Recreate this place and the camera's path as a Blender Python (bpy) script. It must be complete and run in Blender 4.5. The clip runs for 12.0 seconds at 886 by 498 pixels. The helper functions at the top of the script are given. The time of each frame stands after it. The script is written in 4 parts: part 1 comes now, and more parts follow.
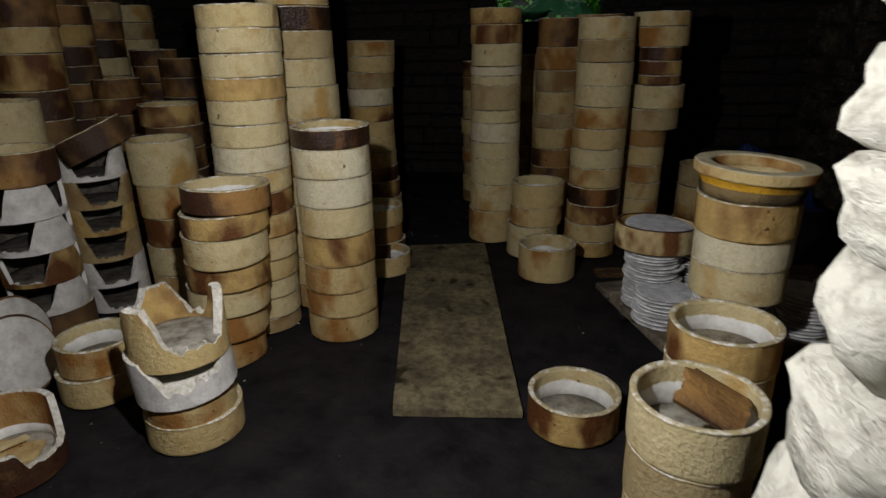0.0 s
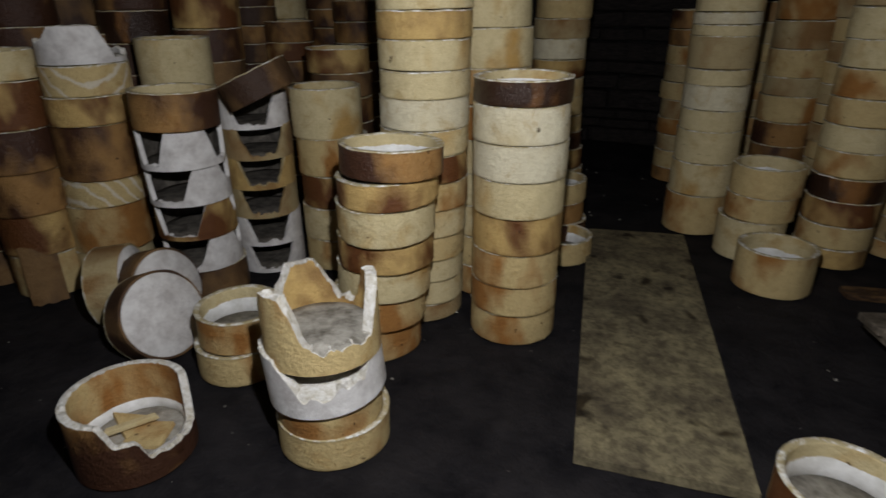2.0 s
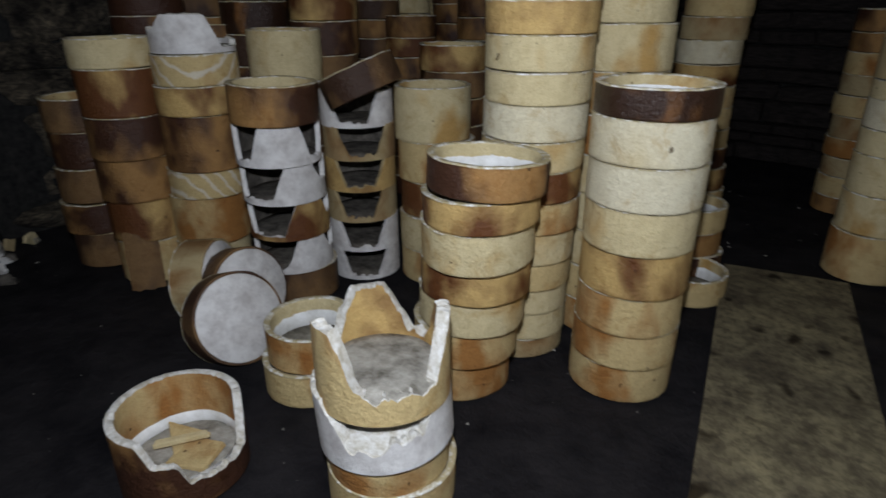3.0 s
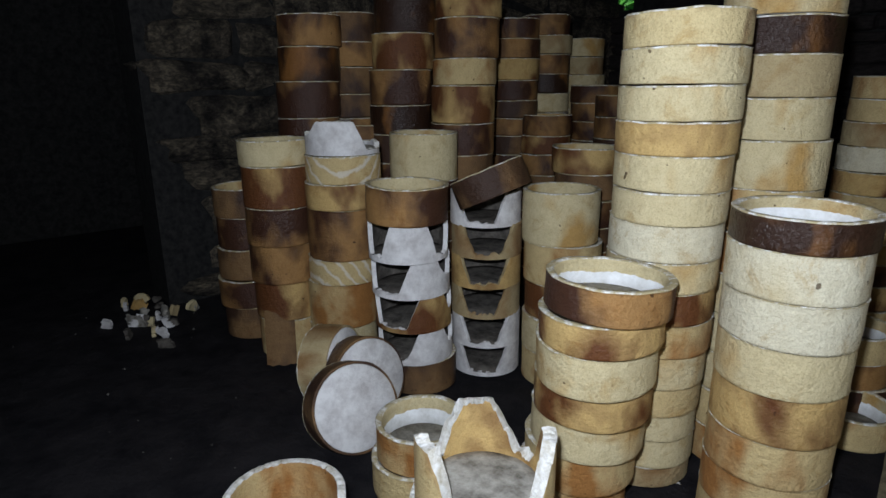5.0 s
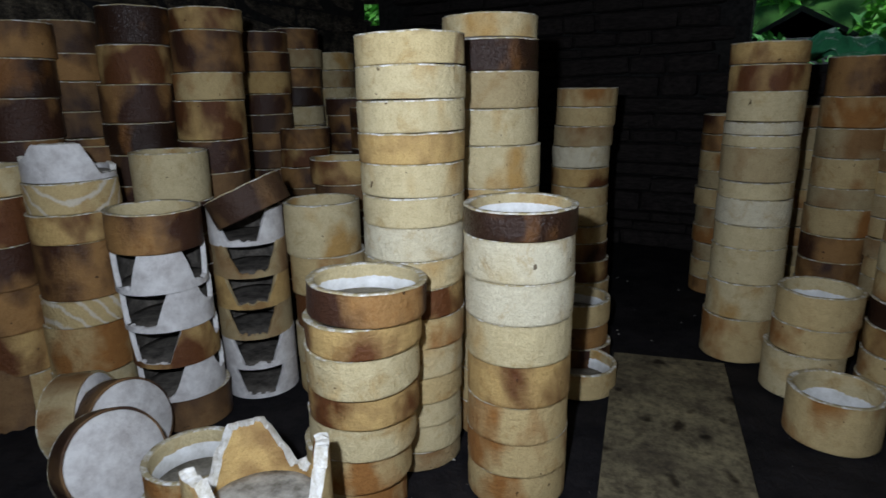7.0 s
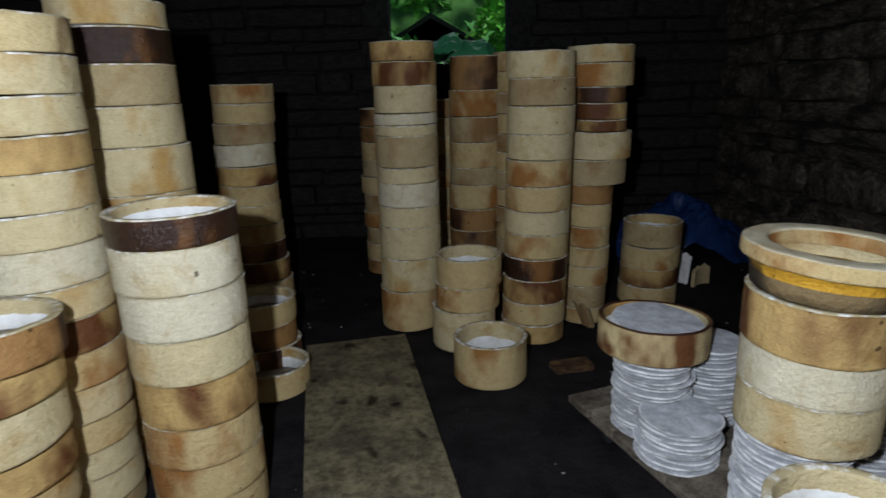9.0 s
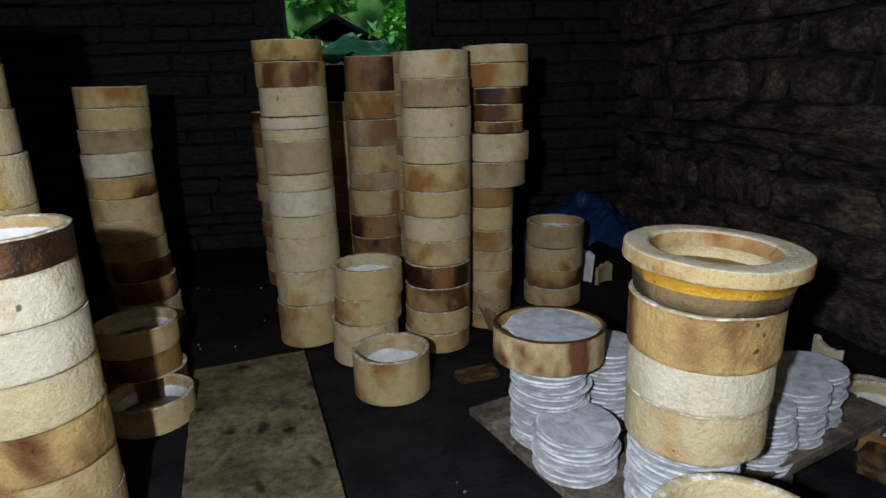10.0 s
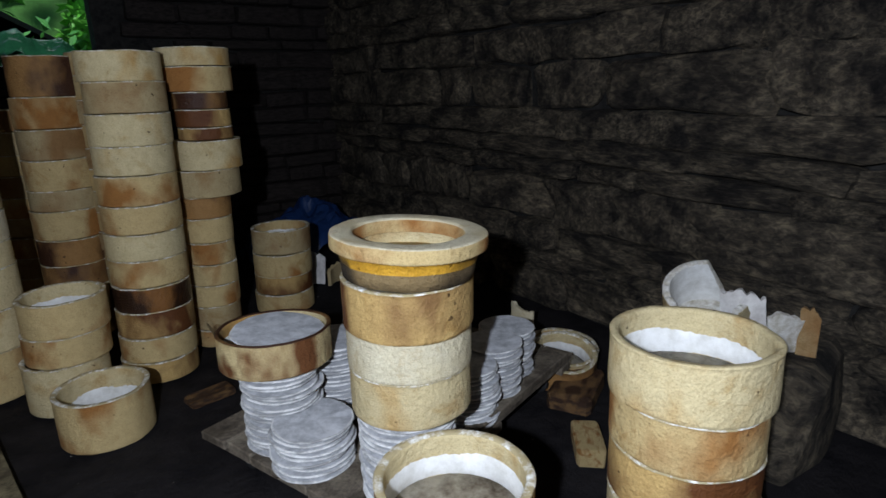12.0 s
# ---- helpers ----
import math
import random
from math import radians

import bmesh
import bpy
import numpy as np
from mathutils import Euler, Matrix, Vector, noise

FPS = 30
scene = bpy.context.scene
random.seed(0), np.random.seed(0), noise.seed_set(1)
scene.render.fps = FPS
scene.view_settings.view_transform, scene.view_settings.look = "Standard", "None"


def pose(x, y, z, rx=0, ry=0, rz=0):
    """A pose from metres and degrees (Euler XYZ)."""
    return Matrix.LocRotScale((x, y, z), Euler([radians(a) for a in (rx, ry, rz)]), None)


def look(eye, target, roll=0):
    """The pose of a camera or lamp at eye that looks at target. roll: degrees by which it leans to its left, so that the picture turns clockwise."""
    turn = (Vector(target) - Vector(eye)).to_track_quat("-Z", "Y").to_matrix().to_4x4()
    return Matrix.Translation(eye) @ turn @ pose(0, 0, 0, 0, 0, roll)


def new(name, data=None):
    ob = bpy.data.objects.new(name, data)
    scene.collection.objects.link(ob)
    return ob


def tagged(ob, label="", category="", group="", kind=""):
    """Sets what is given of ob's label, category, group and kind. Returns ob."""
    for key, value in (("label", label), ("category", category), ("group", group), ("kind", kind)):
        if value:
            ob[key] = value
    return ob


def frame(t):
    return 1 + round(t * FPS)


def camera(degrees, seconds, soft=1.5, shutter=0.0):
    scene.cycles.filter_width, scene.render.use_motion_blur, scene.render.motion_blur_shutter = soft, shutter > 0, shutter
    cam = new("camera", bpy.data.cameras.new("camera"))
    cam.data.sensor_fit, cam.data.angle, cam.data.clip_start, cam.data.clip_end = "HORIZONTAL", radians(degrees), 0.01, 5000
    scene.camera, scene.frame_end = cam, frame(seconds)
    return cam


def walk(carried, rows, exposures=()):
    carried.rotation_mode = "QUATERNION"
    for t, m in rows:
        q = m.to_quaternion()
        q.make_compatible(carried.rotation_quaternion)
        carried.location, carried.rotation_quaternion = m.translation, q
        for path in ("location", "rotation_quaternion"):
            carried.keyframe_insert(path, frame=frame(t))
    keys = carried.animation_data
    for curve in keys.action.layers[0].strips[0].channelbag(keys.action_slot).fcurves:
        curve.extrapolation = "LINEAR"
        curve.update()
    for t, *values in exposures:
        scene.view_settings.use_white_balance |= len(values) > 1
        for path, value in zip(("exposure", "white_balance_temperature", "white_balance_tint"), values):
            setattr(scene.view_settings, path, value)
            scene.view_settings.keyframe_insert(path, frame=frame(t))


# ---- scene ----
cam = camera(73.5, 12.0, soft=1.5, shutter=0.3)
PATH = [
    (0, (0.607, 0.195, 1.535), (0.274, 2.047, 0.858), -1.1),
    (0.5, (0.558, 0.431, 1.502), (0.11, 2.269, 0.854), -0.8),
    (1, (0.437, 0.655, 1.425), (-0.026, 2.488, 0.786), -1.0),
    (1.5, (0.377, 0.674, 1.423), (-0.091, 2.457, 0.646), -1.0),
    (2, (0.268, 0.729, 1.413), (-0.516, 2.395, 0.632), -0.7),
    (2.5, (0.222, 0.917, 1.328), (-0.735, 2.49, 0.547), -0.2),
    (3, (0.185, 1.067, 1.375), (-0.94, 2.526, 0.597), -0.2),
    (3.5, (0.114, 1.087, 1.452), (-1.299, 2.305, 0.732), 0.3),
    (3.7, (0.106, 1.072, 1.488), (-1.335, 2.302, 0.847), 0.8),
    (5.3, (0.219, 1.139, 1.483), (-1.273, 2.365, 0.964), -0.8),
    (5.5, (0.231, 1.144, 1.482), (-1.23, 2.408, 0.967), -0.8),
    (6, (0.269, 1.146, 1.494), (-1.042, 2.569, 0.988), -0.9),
    (6.5, (0.294, 1.144, 1.499), (-0.841, 2.711, 0.991), -1.1),
    (8.5, (0.292, 1.1, 1.495), (0.031, 3.011, 0.968), -1.2),
    (9, (0.373, 1.168, 1.478), (0.392, 3.094, 0.941), -1.6),
    (9.5, (0.475, 1.272, 1.47), (0.676, 3.187, 0.928), -1.9),
    (10, (0.514, 1.298, 1.47), (0.792, 3.204, 0.931), -1.8),
    (10.5, (0.537, 1.289, 1.471), (0.942, 3.172, 0.931), -1.8),
    (11, (0.571, 1.274, 1.463), (1.26, 3.074, 0.927), -1.7),
    (11.5, (0.572, 1.248, 1.454), (1.516, 2.927, 0.913), -1.6),
    (12, (0.581, 1.227, 1.447), (1.652, 2.829, 0.91), -1.5),
]
walk(cam, [(t, look(eye, target, roll)) for t, eye, target, roll in PATH],
     [(0.0, -0.6, 7200, 11), (1.0, -0.4, 7150, 11), (2.5, -0.2, 6450, 11), (3.5, 0.1, 6000, 9), (5.5, 0.27, 5900, 9), (6.5, 0.2, 5850, 9), (8.5, 0.14, 6050, 9), (9.0, 0.22, 6050, 9), (9.5, 0.52, 6150, 10), (12.0, 0.55, 5950, 10)])

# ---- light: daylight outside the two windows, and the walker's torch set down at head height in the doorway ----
world = bpy.data.worlds.new("overcast_sky")
scene.world = world
world.use_nodes = True
sky = world.node_tree.nodes.new("ShaderNodeTexSky")
sky.sky_type, sky.sun_disc, sky.sun_elevation, sky.sun_rotation = "NISHITA", False, radians(50), radians(20)
world.node_tree.links.new(sky.outputs[0], world.node_tree.nodes["Background"].inputs[0])
world.node_tree.nodes["Background"].inputs[1].default_value = 0.12

sun_data = bpy.data.lights.new("sun", "SUN")
sun_data.energy, sun_data.angle, sun_data.color = 2.8, radians(12), (1.0, 0.96, 0.9)
sun = new("sun", sun_data)
sun.matrix_world = look((0, 0, 20), (-3.0, 9.0, 6.5))

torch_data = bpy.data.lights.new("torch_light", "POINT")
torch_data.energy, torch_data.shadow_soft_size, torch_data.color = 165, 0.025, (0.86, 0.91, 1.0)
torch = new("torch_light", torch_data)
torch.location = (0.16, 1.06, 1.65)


# ---- materials ----
def mat(name, rough=0.8, spec=0.3, metal=0.0):
    m = bpy.data.materials.new(name)
    m.use_nodes = True
    b = m.node_tree.nodes["Principled BSDF"]
    b.inputs["Roughness"].default_value = rough
    b.inputs["Specular IOR Level"].default_value = spec
    b.inputs["Metallic"].default_value = metal
    return m, m.node_tree, b


def node(nt, kind, **inputs):
    n = nt.nodes.new(kind)
    for k, v in inputs.items():
        n.inputs[k.replace("_", " ")].default_value = v
    return n


def coords(nt, jitter=True, stretch=(1, 1, 1)):
    """Object coordinates, shifted for each object so that no two look alike."""
    tc = nt.nodes.new("ShaderNodeTexCoord")
    mp = nt.nodes.new("ShaderNodeMapping")
    mp.inputs["Scale"].default_value = stretch
    nt.links.new(tc.outputs["Object"], mp.inputs["Vector"])
    if jitter:
        oi = nt.nodes.new("ShaderNodeObjectInfo")
        mul = node(nt, "ShaderNodeMath")
        mul.operation = "MULTIPLY"
        mul.inputs[1].default_value = 37.0
        nt.links.new(oi.outputs["Random"], mul.inputs[0])
        cb = nt.nodes.new("ShaderNodeCombineXYZ")
        for i in range(3):
            nt.links.new(mul.outputs[0], cb.inputs[i])
        nt.links.new(cb.outputs[0], mp.inputs["Location"])
    return mp.outputs["Vector"]


def noise_node(nt, vec, scale, detail=4.0, rough=0.6, dist=0.0):
    n = node(nt, "ShaderNodeTexNoise", Scale=scale, Detail=detail, Roughness=rough, Distortion=dist)
    nt.links.new(vec, n.inputs["Vector"])
    return n.outputs["Fac"]


def ramp(nt, fac, stops):
    r = nt.nodes.new("ShaderNodeValToRGB")
    e = r.color_ramp.elements
    while len(e) < len(stops):
        e.new(0.5)
    for el, (p, c) in zip(e, stops):
        el.position = p
        el.color = (*c, 1) if len(c) == 3 else c
    nt.links.new(fac, r.inputs["Fac"])
    return r.outputs["Color"]


def mix(nt, fac, a, b, mode="MIX"):
    m = nt.nodes.new("ShaderNodeMix")
    m.data_type, m.blend_type = "RGBA", mode
    for sock, v in ((m.inputs["Factor"], fac), (m.inputs["A"], a), (m.inputs["B"], b)):
        if isinstance(v, (int, float)):
            sock.default_value = v
        elif isinstance(v, tuple):
            sock.default_value = (*v, 1)
        else:
            nt.links.new(v, sock)
    return m.outputs["Result"]


def bump(nt, b, height, strength, distance):
    n = node(nt, "ShaderNodeBump", Strength=strength, Distance=distance)
    nt.links.new(height, n.inputs["Height"])
    nt.links.new(n.outputs[0], b.inputs["Normal"])


def clay(name, base, scorch, lo, hi, rough=0.85, gloss=0.0):
    """Fired saggar clay: a base colour, fire-flashed patches of a second one, speckle and coarse grain."""
    m, nt, b = mat(name, rough)
    v = coords(nt)
    patch = noise_node(nt, coords(nt, True, (1, 1, 0.7)), 3.9, 3.5, 0.52, 0.2)
    edge = ramp(nt, patch, [(lo, (0, 0, 0)), (hi, (1, 1, 1))])
    c = mix(nt, edge, base, scorch)
    mott = noise_node(nt, v, 22.0, 5.0, 0.7)
    c = mix(nt, 0.4, c, ramp(nt, mott, [(0.3, (0.70, 0.64, 0.52)), (0.6, (1.06, 1.05, 1.0))]), "MULTIPLY")
    speck = noise_node(nt, v, 210.0, 3.0, 0.6)
    c = mix(nt, 0.45, c, ramp(nt, speck, [(0.30, (0.55, 0.45, 0.34)), (0.50, (1, 1, 1)), (0.70, (1.10, 1.09, 1.06))]), "MULTIPLY")
    pits = noise_node(nt, v, 38.0, 1.0, 0.4)
    c = mix(nt, 0.85, c, ramp(nt, pits, [(0.20, (0.15, 0.11, 0.08)), (0.235, (1, 1, 1))]), "MULTIPLY")
    blot = noise_node(nt, v, 9.0, 6.0, 0.75, 0.6)
    c = mix(nt, 0.6, c, ramp(nt, blot, [(0.33, (0.70, 0.55, 0.34)), (0.46, (1.0, 1.0, 1.0)), (0.70, (1.08, 1.08, 1.05))]), "MULTIPLY")
    nt.links.new(c, b.inputs["Base Color"])
    coarse = noise_node(nt, v, 60.0, 4.0, 0.6)
    grain = noise_node(nt, v, 130.0, 5.0, 0.7)
    both = nt.nodes.new("ShaderNodeMath")
    both.operation = "MULTIPLY_ADD"
    both.inputs[1].default_value = 0.35
    nt.links.new(grain, both.inputs[0])
    nt.links.new(coarse, both.inputs[2])
    bump(nt, b, both.outputs[0], 0.85, 0.0085)
    if gloss:
        r = ramp(nt, edge, [(0.0, (rough,) * 3), (1.0, (gloss,) * 3)])
        nt.links.new(r, b.inputs["Roughness"])
    return m


CLAY = {
    "p": clay("pale_cream_clay", (0.61, 0.51, 0.295), (0.47, 0.29, 0.095), 0.54, 0.68),
    "c": clay("brown_spotted_cream_clay", (0.60, 0.48, 0.25), (0.15, 0.058, 0.018), 0.54, 0.62),
    "w": clay("whitish_clay", (0.67, 0.61, 0.445), (0.58, 0.48, 0.28), 0.50, 0.76),
    "o": clay("ochre_clay", (0.56, 0.425, 0.205), (0.33, 0.15, 0.04), 0.50, 0.64),
    "a": clay("amber_scorched_clay", (0.54, 0.365, 0.14), (0.13, 0.048, 0.015), 0.42, 0.57, 0.8, 0.55),
    "b": clay("brown_scorched_clay", (0.35, 0.19, 0.065), (0.058, 0.025, 0.014), 0.38, 0.55, 0.7, 0.40),
    "d": clay("dark_brown_glazed_clay", (0.035, 0.017, 0.010), (0.24, 0.105, 0.027), 0.50, 0.62, 0.30, 0.5),
    "n": clay("dull_brown_clay", (0.21, 0.12, 0.05), (0.058, 0.030, 0.018), 0.40, 0.57, 0.75, 0.5),
    "g": clay("grey_tan_clay", (0.44, 0.345, 0.185), (0.27, 0.15, 0.058), 0.48, 0.66),
}


def chalk(name, c0, c1, scale=30.0, rough=0.95, depth=0.004, span=(0.32, 0.62)):
    m, nt, b = mat(name, rough, 0.15)
    v = coords(nt)
    n = noise_node(nt, v, scale, 6.0, 0.7)
    nt.links.new(ramp(nt, n, [(span[0], c0), (span[1], c1)]), b.inputs["Base Color"])
    bump(nt, b, noise_node(nt, v, scale * 3, 6.0, 0.7), 0.7, depth)
    return m


striped = CLAY["o"].copy()
striped.name = "brushed_clay"
snt = striped.node_tree
wave = snt.nodes.new("ShaderNodeTexWave")
wave.wave_type, wave.bands_direction = "BANDS", "DIAGONAL"
for key, value in (("Scale", 7.0), ("Distortion", 2.5), ("Detail", 5.0), ("Detail Scale", 3.0)):
    wave.inputs[key].default_value = value
snt.links.new(coords(snt), wave.inputs["Vector"])
principled = snt.nodes["Principled BSDF"]
was = principled.inputs["Base Color"].links[0].from_socket
snt.links.new(mix(snt, ramp(snt, wave.outputs["Fac"], [(0.70, (0, 0, 0)), (1.0, (0.6, 0.6, 0.6))]), was, (0.74, 0.71, 0.62)), principled.inputs["Base Color"])
CLAY["s"] = striped
RIM = chalk("chalky_rim", (0.44, 0.36, 0.20), (0.90, 0.89, 0.84), 30.0, 0.95, 0.006, (0.47, 0.66))
LINING = chalk("white_wash", (0.62, 0.60, 0.55), (0.86, 0.85, 0.82), 14.0)
DARKGREY = chalk("dark_dust", (0.035, 0.03, 0.025), (0.16, 0.14, 0.115), 16.0)
DUST = chalk("grey_dust", (0.13, 0.115, 0.09), (0.42, 0.39, 0.33), 16.0)
SPOTTED = chalk("spotted_dust", (0.12, 0.09, 0.06), (0.55, 0.50, 0.40), 12.0)
BROKEN = chalk("raw_broken_clay", (0.50, 0.44, 0.32), (0.85, 0.82, 0.76), 40.0, 0.95, 0.012)
WHITE = chalk("white_clay", (0.50, 0.46, 0.43), (0.76, 0.73, 0.69), 14.0, 0.95, 0.008)
BATGREY = chalk("grey_plaster", (0.40, 0.405, 0.42), (0.66, 0.66, 0.68), 17.0, 0.95, 0.003, (0.36, 0.60))
BATEDGE = chalk("pale_plaster_edge", (0.36, 0.355, 0.35), (0.84, 0.83, 0.81), 9.0, 0.95, 0.004, (0.40, 0.58))


def rock(name):
    """Soot-blackened layered rock with paler worn ledges and flecks."""
    m, nt, b = mat(name, 0.85, 0.25)
    v = coords(nt, True, (2.2, 1.0, 0.8))
    lay = coords(nt, True, (2.0, 1.0, 1.25))
    big = ramp(nt, noise_node(nt, v, 1.6, 3.0, 0.6), [(0.36, (0.22, 0.21, 0.22)), (0.64, (1.6, 1.5, 1.32))])
    c = ramp(nt, noise_node(nt, lay, 7.0, 7.0, 0.75, 0.5), [(0.34, (0.018, 0.016, 0.014)), (0.50, (0.090, 0.078, 0.062)), (0.68, (0.25, 0.21, 0.15))])
    c = mix(nt, 1.0, c, big, "MULTIPLY")
    fleck = ramp(nt, noise_node(nt, lay, 34.0, 3.0, 0.6), [(0.70, (0, 0, 0)), (0.76, (0.5, 0.5, 0.5))])
    c = mix(nt, fleck, c, (0.34, 0.32, 0.27))
    nt.links.new(c, b.inputs["Base Color"])
    bump(nt, b, noise_node(nt, lay, 12.0, 8.0, 0.75), 0.9, 0.05)
    return m


SOOT = rock("sooty_rock")
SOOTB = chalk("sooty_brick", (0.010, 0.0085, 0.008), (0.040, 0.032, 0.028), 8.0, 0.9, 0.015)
LIME = chalk("limewashed_stone", (0.15, 0.138, 0.11), (0.40, 0.385, 0.33), 3.2, 0.95, 0.03, (0.30, 0.52))
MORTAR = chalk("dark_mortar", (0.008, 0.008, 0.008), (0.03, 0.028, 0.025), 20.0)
EARTH = chalk("black_earth", (0.0048, 0.0043, 0.0055), (0.020, 0.0175, 0.018), 5.0, 0.8, 0.02)
GRIT = chalk("grit", (0.03, 0.028, 0.025), (0.35, 0.32, 0.27), 3.0)
RUBBER = chalk("black_rubber", (0.012, 0.012, 0.012), (0.03, 0.03, 0.03), 30.0, 0.7)


def plank_mat(name, c0, c1, c2):
    m, nt, b = mat(name, 0.8, 0.25)
    v = coords(nt)
    big = noise_node(nt, v, 5.0, 5.0, 0.65)
    c = ramp(nt, big, [(0.33, c0), (0.5, c1), (0.68, c2)])
    mid = noise_node(nt, v, 24.0, 5.0, 0.7)
    c = mix(nt, 0.8, c, ramp(nt, mid, [(0.36, (0.45, 0.42, 0.38)), (0.58, (1.15, 1.12, 1.0))]), "MULTIPLY")
    fine = noise_node(nt, v, 70.0, 5.0, 0.7)
    c = mix(nt, 0.7, c, ramp(nt, fine, [(0.3, (0.55, 0.52, 0.48)), (0.6, (1.1, 1.08, 1.05))]), "MULTIPLY")
    spots = noise_node(nt, v, 9.0, 2.0, 0.4)
    c = mix(nt, 1.0, c, ramp(nt, spots, [(0.27, (0.18, 0.15, 0.12)), (0.37, (1, 1, 1))]), "MULTIPLY")
    nt.links.new(c, b.inputs["Base Color"])
    bump(nt, b, fine, 0.5, 0.004)
    return m


BOARD = plank_mat("weathered_chipboard", (0.09, 0.075, 0.052), (0.18, 0.155, 0.10), (0.27, 0.235, 0.145))
WOOD = plank_mat("grey_weathered_wood", (0.09, 0.075, 0.06), (0.17, 0.145, 0.12), (0.26, 0.23, 0.19))


def plain(name, c, rough=0.6, metal=0.0, spec=0.4):
    m, nt, b = mat(name, rough, spec, metal)
    v = coords(nt)
    n = noise_node(nt, v, 9.0, 5.0, 0.65)
    lo, hi = tuple(x * 0.65 for x in c), tuple(min(1, x * 1.2) for x in c)
    nt.links.new(ramp(nt, n, [(0.3, lo), (0.7, hi)]), b.inputs["Base Color"])
    bump(nt, b, noise_node(nt, v, 60.0, 4.0, 0.6), 0.3, 0.003)
    return m


STEEL = plain("dull_steel", (0.35, 0.35, 0.34), 0.4, 0.9)
BLUE = plain("blue_plastic_sheet", (0.012, 0.035, 0.12), 0.35)
GREENSHEET = plain("green_plastic_sheet", (0.09, 0.42, 0.18), 0.4)
YELLOWGLAZE = clay("sooty_yellow_glaze", (0.66, 0.36, 0.035), (0.060, 0.040, 0.018), 0.46, 0.54, 0.45)
SLATE = plain("dark_roof_felt", (0.03, 0.035, 0.04), 0.7)
LEAF = plain("leaf_green", (0.10, 0.34, 0.03), 0.5)
LEAFD = plain("leaf_dark_green", (0.05, 0.20, 0.03), 0.5)
GRASS = plain("rough_grass", (0.06, 0.17, 0.03), 0.9)

# ---- building helpers ----
def obj(name, verts, faces, mats, idx=None, smooth=True, parent=None):
    me = bpy.data.meshes.new(name)
    me.from_pydata(verts, [], faces)
    for m in mats if isinstance(mats, (list, tuple)) else [mats]:
        me.materials.append(m)
    if idx:
        me.polygons.foreach_set("material_index", idx)
    me.polygons.foreach_set("use_smooth", [smooth] * len(faces))
    me.update()
    ob = new(name, me)
    if parent:
        ob.parent = parent
    return ob


def part(name, bm, material, parent, label=""):
    me = bpy.data.meshes.new(name)
    bm.to_mesh(me)
    bm.free()
    me.materials.append(material)
    ob = new(name, me)
    ob.parent = parent
    if label:
        ob["label"] = label
    return ob


def lathe(profile, seg, wob=0.0, seed=0.0, cap=None):
    """Verts and faces of a turned form: profile is a list of (radius, z, material). Walls wobble a little."""
    vs, fs, ix = [], [], []
    n = len(profile)
    for i in range(seg):
        a = 2 * math.pi * i / seg
        ca, sa = math.cos(a), math.sin(a)
        k = wob * noise.noise((ca * 1.3 + seed, sa * 1.3, seed * 0.7)) * 2
        for r, z, _ in profile:
            k2 = wob * 0.6 * noise.noise((ca * 5 + seed, sa * 5, z * 25))
            zz = wob * 1.2 * noise.noise((ca * 2.5 - seed, sa * 2.5, 3.1)) * min(1.0, r / 0.12) if z > 0.01 else 0.0
            rr = max(0.0, r + (k + k2 if r > 0.01 else 0))
            vs.append((rr * ca, rr * sa, z + zz))
    for i in range(seg):
        j = (i + 1) % seg
        for q in range(n - 1):
            fs.append((i * n + q, j * n + q, j * n + q + 1, i * n + q + 1))
            ix.append(profile[q][2])
    return vs, fs, ix


